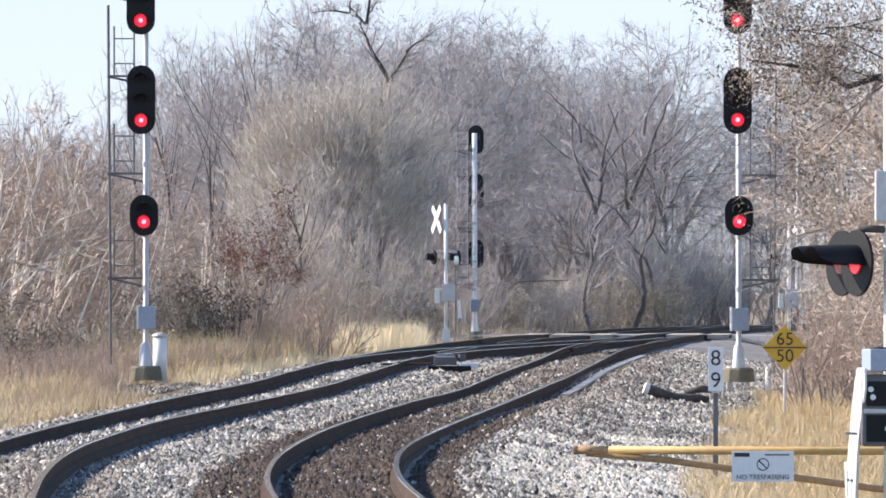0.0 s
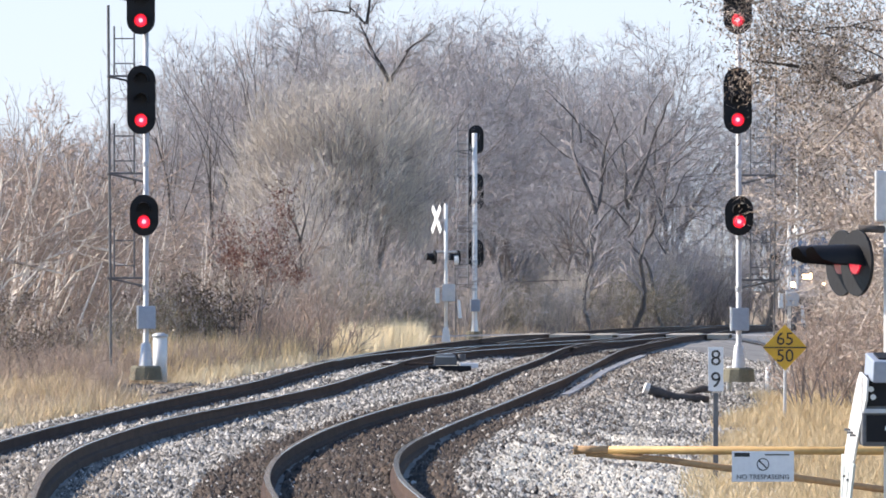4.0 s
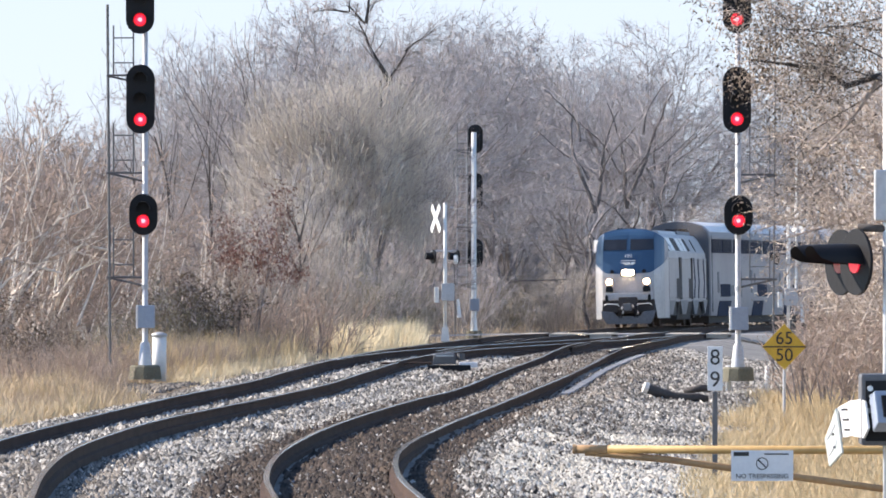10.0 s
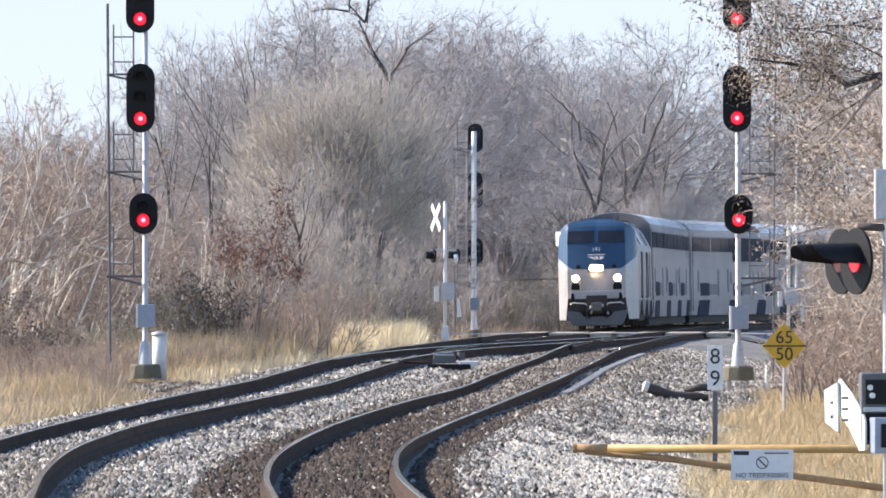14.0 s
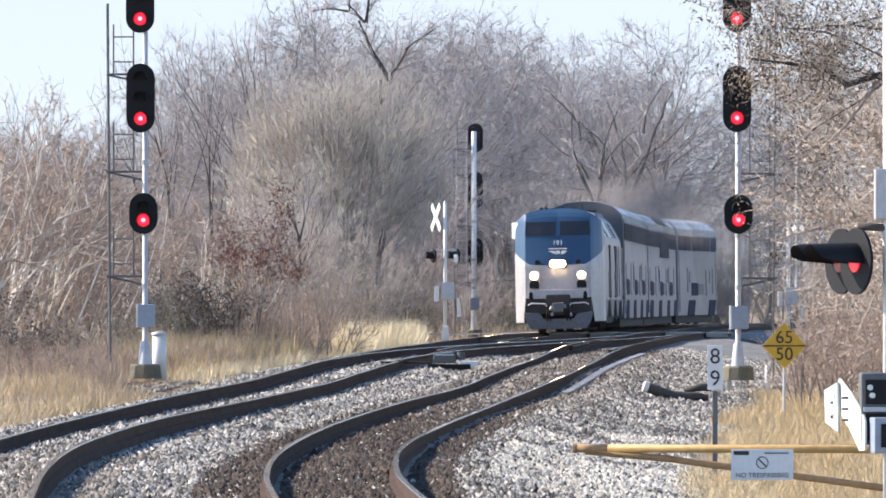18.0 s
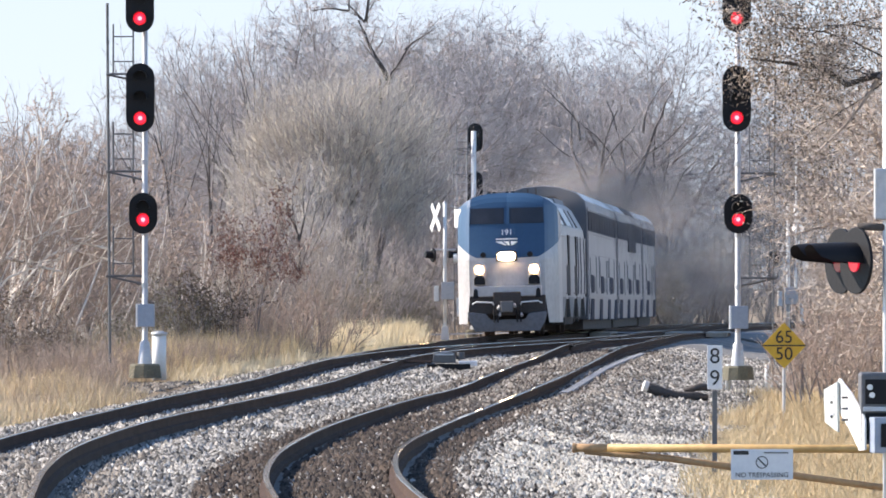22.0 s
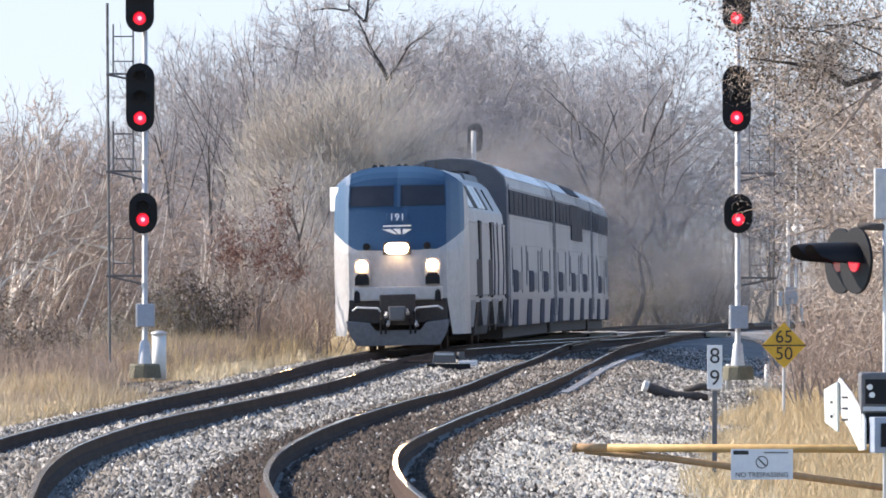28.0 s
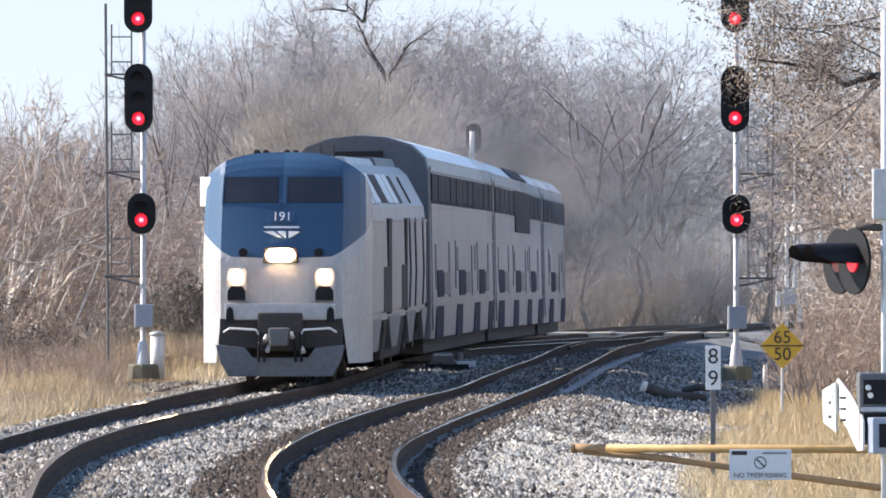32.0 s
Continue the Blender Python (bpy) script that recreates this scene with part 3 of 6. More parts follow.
        if sx < 0:
            part("mirror", box((-1.53, -8.95, 3.62), (0.05, 0.36, 0.56), 0.015, rot=Matrix.Rotation(radians(38), 4, "Z")), M_WHITE, lo, "white folded mirror panel")
        part("cab_side_window", box((sx * 1.415, -7.45, 3.62), (0.04, 0.9, 0.55), 0.01, rot=Matrix.Rotation(sx * radians(-22), 4, "Y")), M_GLASS_DARK, lo)
        # doors, grilles and dark stripes along the side; flat dark plates paint the shade of door openings
        for y0, y1, z0, z1, mt, nm in ((-7.80, -7.55, 1.2, 3.1, M_T_DARK, "door_gap_shade"), (-4.30, -2.95, 1.25, 2.15, M_T_DARK, "vent_grille"), (-2.95, -2.05, 1.2, 3.1, M_T_DARK, "door_recess_shade"),
                                       (1.0, 2.3, 1.25, 2.15, M_T_DARK, "vent_grille"), (2.3, 2.75, 1.2, 3.1, M_T_DARK, "door_recess_shade"), (9.0, 9.25, 1.2, 3.1, M_T_DARK, "door_gap_shade")):
            part(nm, box((sx * 1.522, (y0 + y1) / 2, (z0 + z1) / 2), (0.05, y1 - y0, z1 - z0), 0.01), mt, lo)
        for y0, y1 in ((-7.45, -4.35), (-1.95, 0.95), (2.85, 5.4), (5.55, 8.9)):
            part("side_panel", box((sx * 1.525, (y0 + y1) / 2, 2.17), (0.03, y1 - y0, 1.80), 0.012), M_T_SILVER_SHADED, lo)
            part("panel_rail", box((sx * 1.535, (y0 + y1) / 2, 3.05), (0.04, y1 - y0, 0.05), 0.008), M_T_SILVER_SHADED, lo)
        for y, w in ((-5.72, 0.22), (-2.75, 1.9), (-0.12, 0.18), (2.0, 1.3), (5.2, 0.2)):
            part("roof_grille", box((sx * 1.285, y, 3.685), (0.05, w, 0.62), 0.0, rot=Matrix.Rotation(sx * radians(-28), 4, "Y")), M_T_DARK, lo)
        # sky light on the glossy roof slope, painted as white panels
        for y, w in ((-6.65, 1.55), (-4.75, 1.6), (-1.0, 1.5), (0.65, 1.2)):
            part("roof_panel", box((sx * 1.29, y, 3.69), (0.06, w, 0.66), 0.012, rot=Matrix.Rotation(sx * radians(-28), 4, "Y")), M_WHITE, lo, "roof-side panel coloured white for sky light")
        for y in (3.1, 4.9, 7.4):
            part("side_stripe", prism([(y, 1.25), (y + 0.36, 1.25), (y + 0.80, 2.0), (y + 0.30, 3.1), (y - 0.07, 3.1), (y + 0.40, 2.0)], "x", sx * 1.542, sx * 1.556), M_BAND, lo, "dark pinstripe")
    # underframe: tank and trucks
    part("fuel_tank", prism([(-1.35, 0.28), (1.35, 0.28), (1.45, 0.9), (1.45, 1.12), (-1.45, 1.12), (-1.45, 0.9)], "y", -2.9, 2.9, 0.05), M_T_DARK, lo)
    for yc in (-6.6, 6.6):
        tr = part("truck", box((0, yc, 0.72), (2.5, 4.1, 0.5), 0.05), M_T_DARK, lo)
        for dy in (-1.4, 1.4):
            for sx in (-1, 1):
                part("wheel", prism([(yc + dy + u, 0.51 + v) for u, v in disc_outline(0.51, 20)], "x", sx * 0.70, sx * 0.84), M_RUST, tr)
                part("axle_box", box((sx * 1.18, yc + dy, 0.55), (0.25, 0.5, 0.42), 0.04), M_T_DARK, tr)
        for sx in (-1, 1):
            part("side_frame", prism([(yc - 2.0, 0.75), (yc - 1.2, 0.55), (yc, 0.42), (yc + 1.2, 0.55), (yc + 2.0, 0.75), (yc + 1.9, 1.0), (yc - 1.9, 1.0)], "x", sx * 1.12, sx * 1.30, 0.03), M_T_DARK, tr)
    part("underframe", box((0, 0.4, 0.78), (2.7, 17.6, 0.62), 0.04), M_T_DARK, lo, "dark grimy underframe")
    for y0, y1 in ((-8.1, -4.7), (-2.7, 0.9), (2.7, 5.6), (7.4, 9.5)):
        for sx in (-1, 1):
            part("side_skirt", prism([(y0, 1.16), (y1, 1.16), (y1 - 1.35, 0.52), (y0 + 0.75, 0.52)], "x", sx * 1.40, sx * 1.53, 0.02), M_SKIRT, lo, "grimy silver tapered side skirt")
    return lo


def build_coach(long=25.2, tall_windows=False, label="tall stainless double-deck passenger coach with dark windows"):
    hl = long / 2
    co = thing("passenger_coach", Matrix(), label, "railway coach", "coaches of the train")
    half = [(1.50, 0.42), (1.53, 1.2), (1.53, 4.05), (1.46, 4.38), (1.15, 4.68), (0.60, 4.86), (0.0, 4.91)]
    ring = half + [(-x, z) for x, z in half[-2::-1]]
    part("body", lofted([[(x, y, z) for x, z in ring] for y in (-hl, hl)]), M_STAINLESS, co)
    arc = [(x + 0.012, z + 0.012) for x, z in half[3:-1]]
    arc = arc + [(0.0, half[-1][1] + 0.012)] + [(-x, z) for x, z in arc[::-1]]
    shell = arc + [(x * 0.98, z - 0.04) for x, z in arc[::-1]]
    part("roof", lofted([[(x, y, z) for x, z in shell] for y in (-hl + 0.4, hl - 0.1)]), M_T_SKYLIT, co, "metal roof with sky sheen painted into its bright colour")
    # coach ends: their shade is put into a dark slate colour
    for y0, y1 in ((-hl - 0.18, -hl), (hl, hl + 0.18)):
        part("end_wall", lofted([[(x * 0.985, y, z * 0.995) for x, z in ring] for y in (y0, y1)]), M_T_ROOF, co, "end bulkhead with its shade painted in dark slate")
    part("diaphragm", box((0, -hl - 0.28, 3.45), (1.1, 0.22, 2.2), 0.03), M_BLACK, co)
    part("diaphragm", box((0, hl + 0.28, 3.45), (1.1, 0.22, 2.2), 0.03), M_BLACK, co)
    for sx in (-1, 1):
        part("window_band", box((sx * 1.53, 0, 3.72), (0.03, long - 0.6, 0.66), 0.005), M_BAND, co, "blue-black band around the upper windows")
        n = int(long / 2.24)
        for k in range(n):
            y = (k - (n - 1) / 2) * 2.24
            part("upper_window", box((sx * 1.55, y, 3.74), (0.03, 1.95, 0.58), 0.006), M_COACH_GLASS, co)
            if k % 3 == 1:
                part("window_divider", box((sx * 1.545, y + 1.12, 3.74), (0.022, 0.16, 0.62)), M_STAINLESS, co)
        if tall_windows:
            part("lounge_window", box((sx * 1.556, 1.4, 3.52), (0.03, 7.6, 1.12), 0.01), M_COACH_GLASS, co, "tall dark lounge glazing")
            part("roof_window", box((sx * 1.335, 1.4, 4.55), (0.05, 7.6, 0.42), 0.01, rot=Matrix.Rotation(sx * radians(-46), 4, "Y")), M_COACH_GLASS, co)
        for y, w, tone in ((-9.4, 2.1, 0), (-7.2, 1.9, 1), (-1.2, 2.2, 0), (1.1, 1.8, 1), (7.0, 2.1, 0), (9.3, 1.6, 1)):
            if abs(y) < hl - 1.2:
                part("lower_window" if tone == 0 else "grey_panel", box((sx * 1.535, y, 1.62), (0.03, w, 0.60 if tone == 0 else 0.50), 0.006), M_BAND if tone == 0 else M_T_GREY, co)
        # narrow dark upright strips along the lower side
        for y, z0, z1 in ((-6.0, 1.3, 2.55), (-3.6, 1.5, 2.6), (-2.9, 1.9, 2.45), (2.9, 1.3, 2.5), (5.2, 1.4, 2.62), (9.9, 1.4, 2.55), (-10.9, 1.5, 2.5), (4.2, 1.9, 2.5)):
            if abs(y) < hl - 0.8:
                part("dark_slit", box((sx * 1.536, y, (z0 + z1) / 2), (0.02, 0.34, z1 - z0), 0.004), M_T_ROOF, co)
        for z in (1.20, 2.62, 3.32, 4.10):
            part("side_moulding", box((sx * 1.537, 0, z), (0.025, long - 0.1, 0.035)), M_STAINLESS, co)
        for y, w in ((-9.6, 2.9), (-2.2, 2.6), (5.0, 2.5), (11.0, 2.2)):
            if abs(y) < hl - 1.0:
                part("skirt_opening", prism([(y - w / 2 - 0.2, 0.40), (y + w / 2 - 0.5, 0.40), (y + w / 2, 1.12), (y - w / 2 + 0.3, 1.12)], "x", sx * 1.515, sx * 1.538), M_BAND, co)
        for y in (-hl + 0.4, hl - 0.4):
            part("side_seam", box((sx * 1.534, y, 2.4), (0.02, 0.16, 3.6)), M_T_ROOF, co)
    part("underframe", box((0, 0, 0.30), (2.6, long - 1.0, 0.44), 0.03), M_T_DARK, co, "dark underfloor equipment")
    for yc in (-hl + 3.5, hl - 3.5):
        tr = part("truck", box((0, yc, 0.52), (2.4, 3.2, 0.42), 0.05), M_T_DARK, co)
        for dy in (-1.3, 1.3):
            for sx in (-1, 1):
                part("wheel", prism([(yc + dy + u, 0.46 + v) for u, v in disc_outline(0.46, 18)], "x", sx * 0.70, sx * 0.84), M_RUST, tr)
    return co


locomotive = build_locomotive()
coach = build_coach()
coaches = [coach, build_coach(25.2, True, "stainless double-deck lounge coach with tall dark glazing"), build_coach(13.6, False, "shorter stainless coach at the tail of the train")]


# ---- thin brown exhaust haze that travels with the train ----
def smoke_material():
    m = bpy.data.materials.new("thin_exhaust")
    m.use_nodes = True
    t = m.node_tree
    bsdf = t.nodes["Principled BSDF"]
    bsdf.inputs["Base Color"].default_value = (0.31, 0.285, 0.27, 1)
    bsdf.inputs["Roughness"].default_value = 1.0
    bsdf.inputs["Specular IOR Level"].default_value = 0.0
    tc, mp, ln, mr, nz, mul = (t.nodes.new(n) for n in ("ShaderNodeTexCoord", "ShaderNodeMapping", "ShaderNodeVectorMath", "ShaderNodeMapRange", "ShaderNodeTexNoise", "ShaderNodeMath"))
    mp.inputs["Scale"].default_value = (1, 0, 1)
    ln.operation = "LENGTH"
    mr.interpolation_type = "SMOOTHSTEP"
    mr.inputs["From Min"].default_value, mr.inputs["From Max"].default_value = 0.15, 0.97
    mr.inputs["To Min"].default_value, mr.inputs["To Max"].default_value = 0.52, 0.0
    nz.inputs["Scale"].default_value, nz.inputs["Detail"].default_value = 1.6, 3
    mul.operation = "MULTIPLY"
    t.links.new(tc.outputs["Object"], mp.inputs["Vector"])
    t.links.new(mp.outputs[0], ln.inputs[0])
    t.links.new(ln.outputs["Value"], mr.inputs["Value"])
    t.links.new(tc.outputs["Object"], nz.inputs["Vector"])
    t.links.new(mr.outputs["Result"], mul.inputs[0])
    t.links.new(nz.outputs["Fac"], mul.inputs[1])
    t.links.new(mul.outputs[0], bsdf.inputs["Alpha"])
    return m


M_SMOKE = smoke_material()
smoke = []
for back, aside, up, size in ((24.0, -1.6, 5.6, (3.4, 6, 1.9)), (52.0, 0.6, 4.4, (4.0, 10, 2.4)), (92.0, 0.8, 3.6, (7.5, 14, 4.0)), (112.0, 2.0, 3.2, (9.0, 14, 3.8))):
    bm = bmesh.new()
    bmesh.ops.create_icosphere(bm, subdivisions=4, radius=1.0)
    ob = part("exhaust_smoke", bm, M_SMOKE, None, "thin brown diesel exhaust drifting above the train", smooth=True)
    tagged(ob, category="smoke", group="exhaust smoke", kind="stuff")
    ob.scale = size
    smoke.append((ob, back, aside, up))
# ---- signals and signs ----
def rung_frame(bm, x0, x1, z0, z1, y, r=0.018, rungs=0):
    for x in (x0, x1):
        bm = tube([(x, y, z0), (x, y, z1)], r, 6, bm)
    for k in range(rungs):
        z = z0 + (z1 - z0) * (k + 0.5) / rungs
        bm = tube([(x0, y, z), (x1, y, z)], r * 0.8, 6, bm)
    return bm


def signal_head(parent, x, z, h, lamps, lit, back=False, w=0.60):
    """A pill-shaped background with hooded lamps, facing -Y, or +Y when back."""
    s = 1 if back else -1
    y0 = 0.30 if back else 0.0
    head = part("signal_head", prism([(x + u, z + v) for u, v in oval(w, h)], "y", y0 + s * 0.16, y0 + s * 0.20, 0.008), M_BLACK, parent, "black oval signal background")
    part("lamp_case", box((x, y0 + s * 0.02, z), (0.34, 0.28, h * 0.82), 0.04), M_BLACK, head)
    gap = (h - w) / max(lamps - 1, 1) if lamps > 1 else 0
    for k in range(lamps):
        zc = z + (h - w) / 2 - k * gap
        bm = bmesh.new()
        rings = []
        for y, r in ((0.20, 0.145), (0.42, 0.135)):
            rings.append([bm.verts.new((x + r * math.cos(math.radians(-20 + 220 * i / 14)), y0 + s * y, zc + r * math.sin(math.radians(-20 + 220 * i / 14)))) for i in range(15)])
        for i in range(14):
            bm.faces.new((rings[0][i], rings[0][i + 1], rings[1][i + 1], rings[1][i]))
        part("hood", bm, M_BLACK, head)
        on = k == lit
        part("lens", prism([(x + u, zc + v) for u, v in disc_outline(0.14, 18)], "y", y0 + s * 0.2, y0 + s * 0.215), M_RED_SOFT if on else M_BLACK, head, "lit red lens" if on else "")
        if on:
            part("lens_glow", prism([(x + u, zc + v) for u, v in disc_outline(0.105, 18)], "y", y0 + s * 0.213, y0 + s * 0.219), M_RED, head)
            part("lamp_core", prism([(x + u, zc + v) for u, v in disc_outline(0.046, 14)], "y", y0 + s * 0.215, y0 + s * 0.225), M_RED_CORE, head)
    return head


def signal_mast(x, y, z, ladder, back, heads, label, top):
    mast = thing("railway_signal", pose(x, y, z), label, "railway signal", "railway signals")
    part("foundation", tube([(0, 0, 0), (0, 0, 0.26), (0, 0, 0.3)], [0.36, 0.33, 0.29], 10), M_CONC, mast, "mossy concrete drum footing")
    part("mast", tube([(0, 0, 0.2), (0, 0, 0.3), (0, 0, 0.75), (0, 0, 0.8), (0, 0, top)], [0.16, 0.15, 0.11, 0.1, 0.1] if back else [0.16, 0.15, 0.10, 0.058, 0.054], 14), M_WHITE if back else M_ALU, mast, "white-painted steel mast" if back else "aluminium-painted steel mast", smooth=True)
    for zz in (1.9, 3.0, 4.5, 5.4):
        part("band_clamp", tube([(0, 0, zz), (0, 0, zz + 0.10)], 0.12 if back else 0.072, 12), M_GALV, mast)
    part("junction_box", box((0.03, -0.12, 1.32), (0.36, 0.22, 0.48), 0.02), M_GREYBOX, mast, "grey-blue junction box")
    part("box_hinge", box((-0.17, -0.10, 1.32), (0.03, 0.2, 0.5), 0.005), M_WHITE, mast)
    s = ladder
    if back:
        part("ladder_rail", rung_frame(None, s * 0.28, s * 0.66, 2.0, top - 0.2, 0.05, 0.03, 18), M_GALV, mast, "dark steel ladder")
    part("safety_post", tube([(s * 0.74, 0.1, 0.0), (s * 0.80, 0.1, top - 0.9)], 0.032 if s < 0 else 0.018, 8), M_DARKSTEEL, mast)
    for zz in (2.15, 4.35, 6.4, top - 0.7):
        part("bracket", tube([(0, 0, zz - 0.18), (s * 0.82, 0.1, zz)], 0.025, 6), M_DARKSTEEL, mast)
        part("platform_frame", rung_frame(None, s * 0.24, s * 0.66, zz, zz + 1.05, -0.16, 0.02 if s < 0 else 0.011, 2), M_DARKSTEEL, mast)
        part("platform_bar", tube([(s * 0.05, -0.16, zz), (s * 0.8, -0.16, zz)], 0.025, 6), M_DARKSTEEL, mast)
    for hx, hz, hh, n, lit in heads:
        signal_head(mast, hx, hz, hh, n, lit, back)
    return mast


signal_mast(-6.26, 146.4, 0.20, -1, False, [(-0.10, 8.0, 1.46, 3, 2), (-0.09, 5.90, 1.46, 3, 2), (-0.03, 3.47, 0.87, 2, 1)],
            "tall aluminium railway signal mast with three red-lit heads", 8.8)
signal_mast(6.23, 146.4, 0.16, 1, False, [(-0.03, 8.05, 1.46, 3, 2), (-0.03, 5.92, 1.40, 3, 2), (0.0, 3.50, 0.84, 2, 1)],
            "railway signal mast with red-lit heads behind overhanging twigs", 8.8)
signal_mast(1.24, 273.3, 0.08, -1, True, [(0.06, 7.85, 1.15, 2, 9), (0.06, 5.80, 1.46, 3, 9), (0.06, 3.35, 1.15, 2, 9)],
            "distant railway signal mast seen from behind with dark heads", 8.1)

# white relay stub beside the left signal
stub = thing("relay_post", pose(-5.98, 146.9, 0.15), "short white relay post beside the signal mast", "relay post")
part("body", tube([(0, 0, 0), (0, 0, 0.95)], 0.15, 14), M_WHITE, stub, smooth=True)
part("cap", tube([(0, 0, 0.95), (0, 0, 1.0), (0, 0, 1.04)], [0.17, 0.17, 0.06], 14), M_GALV, stub, smooth=True)


def crossing_signal(x, y, z, h, label, face, extra):
    cs = thing("crossing_signal", pose(x, y, z), label, "crossing signal", "far crossing signals")
    part("base", prism([(-0.16, 0), (0.16, 0), (0.10, 0.5), (-0.10, 0.5)], "y", -0.16, 0.16, 0.02), M_WHITE, cs)
    part("mast", tube([(0, 0, 0.3), (0, 0, h)], 0.065, 10), M_WHITE, cs, smooth=True)
    part("finial", tube([(0, 0, h), (0, 0, h + 0.08)], [0.08, 0.03], 10), M_ALU, cs)
    a = radians(-70)
    for tilt in (45, -45):
        m = Matrix.Translation((-0.34 * face, 0, h - 0.5)) @ Matrix.Rotation(a, 4, "Z") @ Matrix.Rotation(radians(tilt), 4, "Y")
        part("crossbuck", box((0, 0.02 * (tilt > 0), 0), (1.25, 0.02, 0.24), 0.004), M_WHITE, cs, "white crossbuck board").matrix_basis = m
    part("light_bar", tube([(-0.5, -0.1, h - 1.65), (0.4, 0.1, h - 1.65)], 0.035, 8), M_ALU, cs)
    for sx in (-1, 1):
        lt = part("flasher", prism([(u, v) for u, v in disc_outline(0.25, 16)], "y", -0.03, 0.03), M_BLACK, cs)
        lt.matrix_basis = Matrix.Translation((sx * 0.42, sx * 0.1, h - 1.85)) @ Matrix.Rotation(a, 4, "Z")
        part("visor", tube([(0, -0.02, 0), (0, -0.3, 0.03)], 0.13, 10), M_BLACK, lt)
    part("bell", tube([(0.30, -0.05, h - 1.95), (0.42, -0.05, h - 1.95), (0.48, -0.05, h - 1.95)], [0.15, 0.17, 0.04], 12), M_WHITE, cs, "white bell")
    part("mechanism_box", box((0.1, -0.1, 1.75), (0.46, 0.35, 0.62), 0.02), M_GALV, cs, "grey gate mechanism box")
    part("side_box", box((-0.30, -0.1, 1.65), (0.16, 0.3, 0.55), 0.02), M_WHITE, cs)
    part("bracket", tube([(0.25, -0.1, h - 0.35), (0.4, -0.15, h - 0.15), (0.2, 0, h - 0.1)], 0.03, 6), M_GALV, cs)
    if extra:
        part("gate_arm", tube([(0.26, -0.2, 1.7), (0.28, -0.2, extra)], [0.05, 0.03], 8), M_WHITE, cs, "raised white gate arm")
    part("counterweight", tube([(0.45, -0.2, 1.5), (0.5, -0.2, 0.85)], [0.05, 0.08], 8), M_WHITE, cs)
    return cs


crossing_signal(0.10, 246.0, 0.18, 4.85, "white crossing signal with crossbuck beside the track", 1, 0)
crossing_signal(12.35, 248.0, 0.0, 5.0, "white crossing signal partly hidden by twigs", -1, 7.2)

# mile sign
ms = thing("mile_sign", pose(3.71, 94.6, -0.52), "narrow white mile sign on a weathered post", "mile sign")
part("post", box((0, 0, 0.63), (0.07, 0.06, 1.26), 0.005), M_DARKSTEEL, ms)
part("plate", box((0.0, -0.05, 1.575), (0.205, 0.012, 0.60), 0.004), M_SIGNWHITE, ms, "white plate")
lettering("figure", "8", 0.30, Matrix.Translation((0, -0.058, 1.72)) @ FACING, M_INK, ms)
lettering("figure", "9", 0.30, Matrix.Translation((0, -0.058, 1.42)) @ FACING, M_INK, ms)

# speed diamond
sd = thing("speed_sign", pose(6.30, 128.1, -0.40), "yellow diamond speed sign on a thin white post", "speed sign")
part("post", tube([(0, 0, 0), (0, 0, 1.3)], 0.03, 8), M_ALU, sd)
dz = 1.45
part("plate", prism([(0, dz - 0.425), (0.41, dz), (0, dz + 0.425), (-0.41, dz)], "y", -0.055, -0.04, 0.003), M_YELLOW, sd, "weathered yellow diamond plate")
part("divider", prism([(-0.40, dz - 0.012), (0.40, dz - 0.012), (0.40, dz + 0.012), (-0.40, dz + 0.012)], "y", -0.066, -0.056), M_INK, sd)
lettering("figures", "65", 0.33, Matrix.Translation((0, -0.062, dz + 0.15)) @ FACING, M_INK, sd)
lettering("figures", "50", 0.33, Matrix.Translation((0, -0.062, dz - 0.16)) @ FACING, M_INK, sd)

# swing gate of yellow pipe with its notice
pg = thing("pipe_gate", pose(0, 68.3, -0.62), "yellow painted pipe swing gate across the access track", "pipe gate")
part("top_pipe", tube([(1.30, 0, 1.20), (7.2, 0, 1.18)], 0.04, 12), M_PIPE, pg, smooth=True)
part("end_cap", tube([(1.28, 0, 1.20), (1.31, 0, 1.20)], 0.048, 12), M_PIPE_RUST, pg)
part("rusty_sleeve", tube([(1.31, 0, 1.20), (1.62, 0, 1.199)], 0.0425, 12), M_PIPE_RUST, pg, "rusted pipe end", smooth=True)
part("brace_pipe", tube([(1.40, 0.02, 1.17), (2.2, 0.02, 1.10), (7.2, 0.02, 0.42)], 0.034, 12), M_PIPE_RUST, pg, "rusty brown brace pipe", smooth=True)
part("gate_post", tube([(7.2, 0, 0), (7.2, 0, 1.5)], 0.09, 12), M_PIPE, pg, smooth=True)
nt = thing("notice_board", pose(3.14, 68.24, 0.42), "white no-trespassing notice fixed to the yellow pipe gate", "notice")
part("plate", box((0, 0, 0), (0.61, 0.008, 0.30), 0.003), M_SIGNWHITE, nt)
lettering("words", "NO TRESPASSING", 0.066, Matrix.Translation((0, -0.006, -0.105)) @ FACING, M_INK, nt, 0.002)
part("brand_bar", prism([(-0.28, 0.095), (-0.13, 0.095), (-0.13, 0.135), (-0.28, 0.135)], "y", -0.007, -0.004), M_INK, nt)
part("text_bar", prism([(0.02, 0.108), (0.26, 0.108), (0.26, 0.120), (0.02, 0.120)], "y", -0.007, -0.004), M_INK, nt)
bm = bmesh.new()
outer, inner = disc_outline(0.062, 24), disc_outline(0.052, 24)
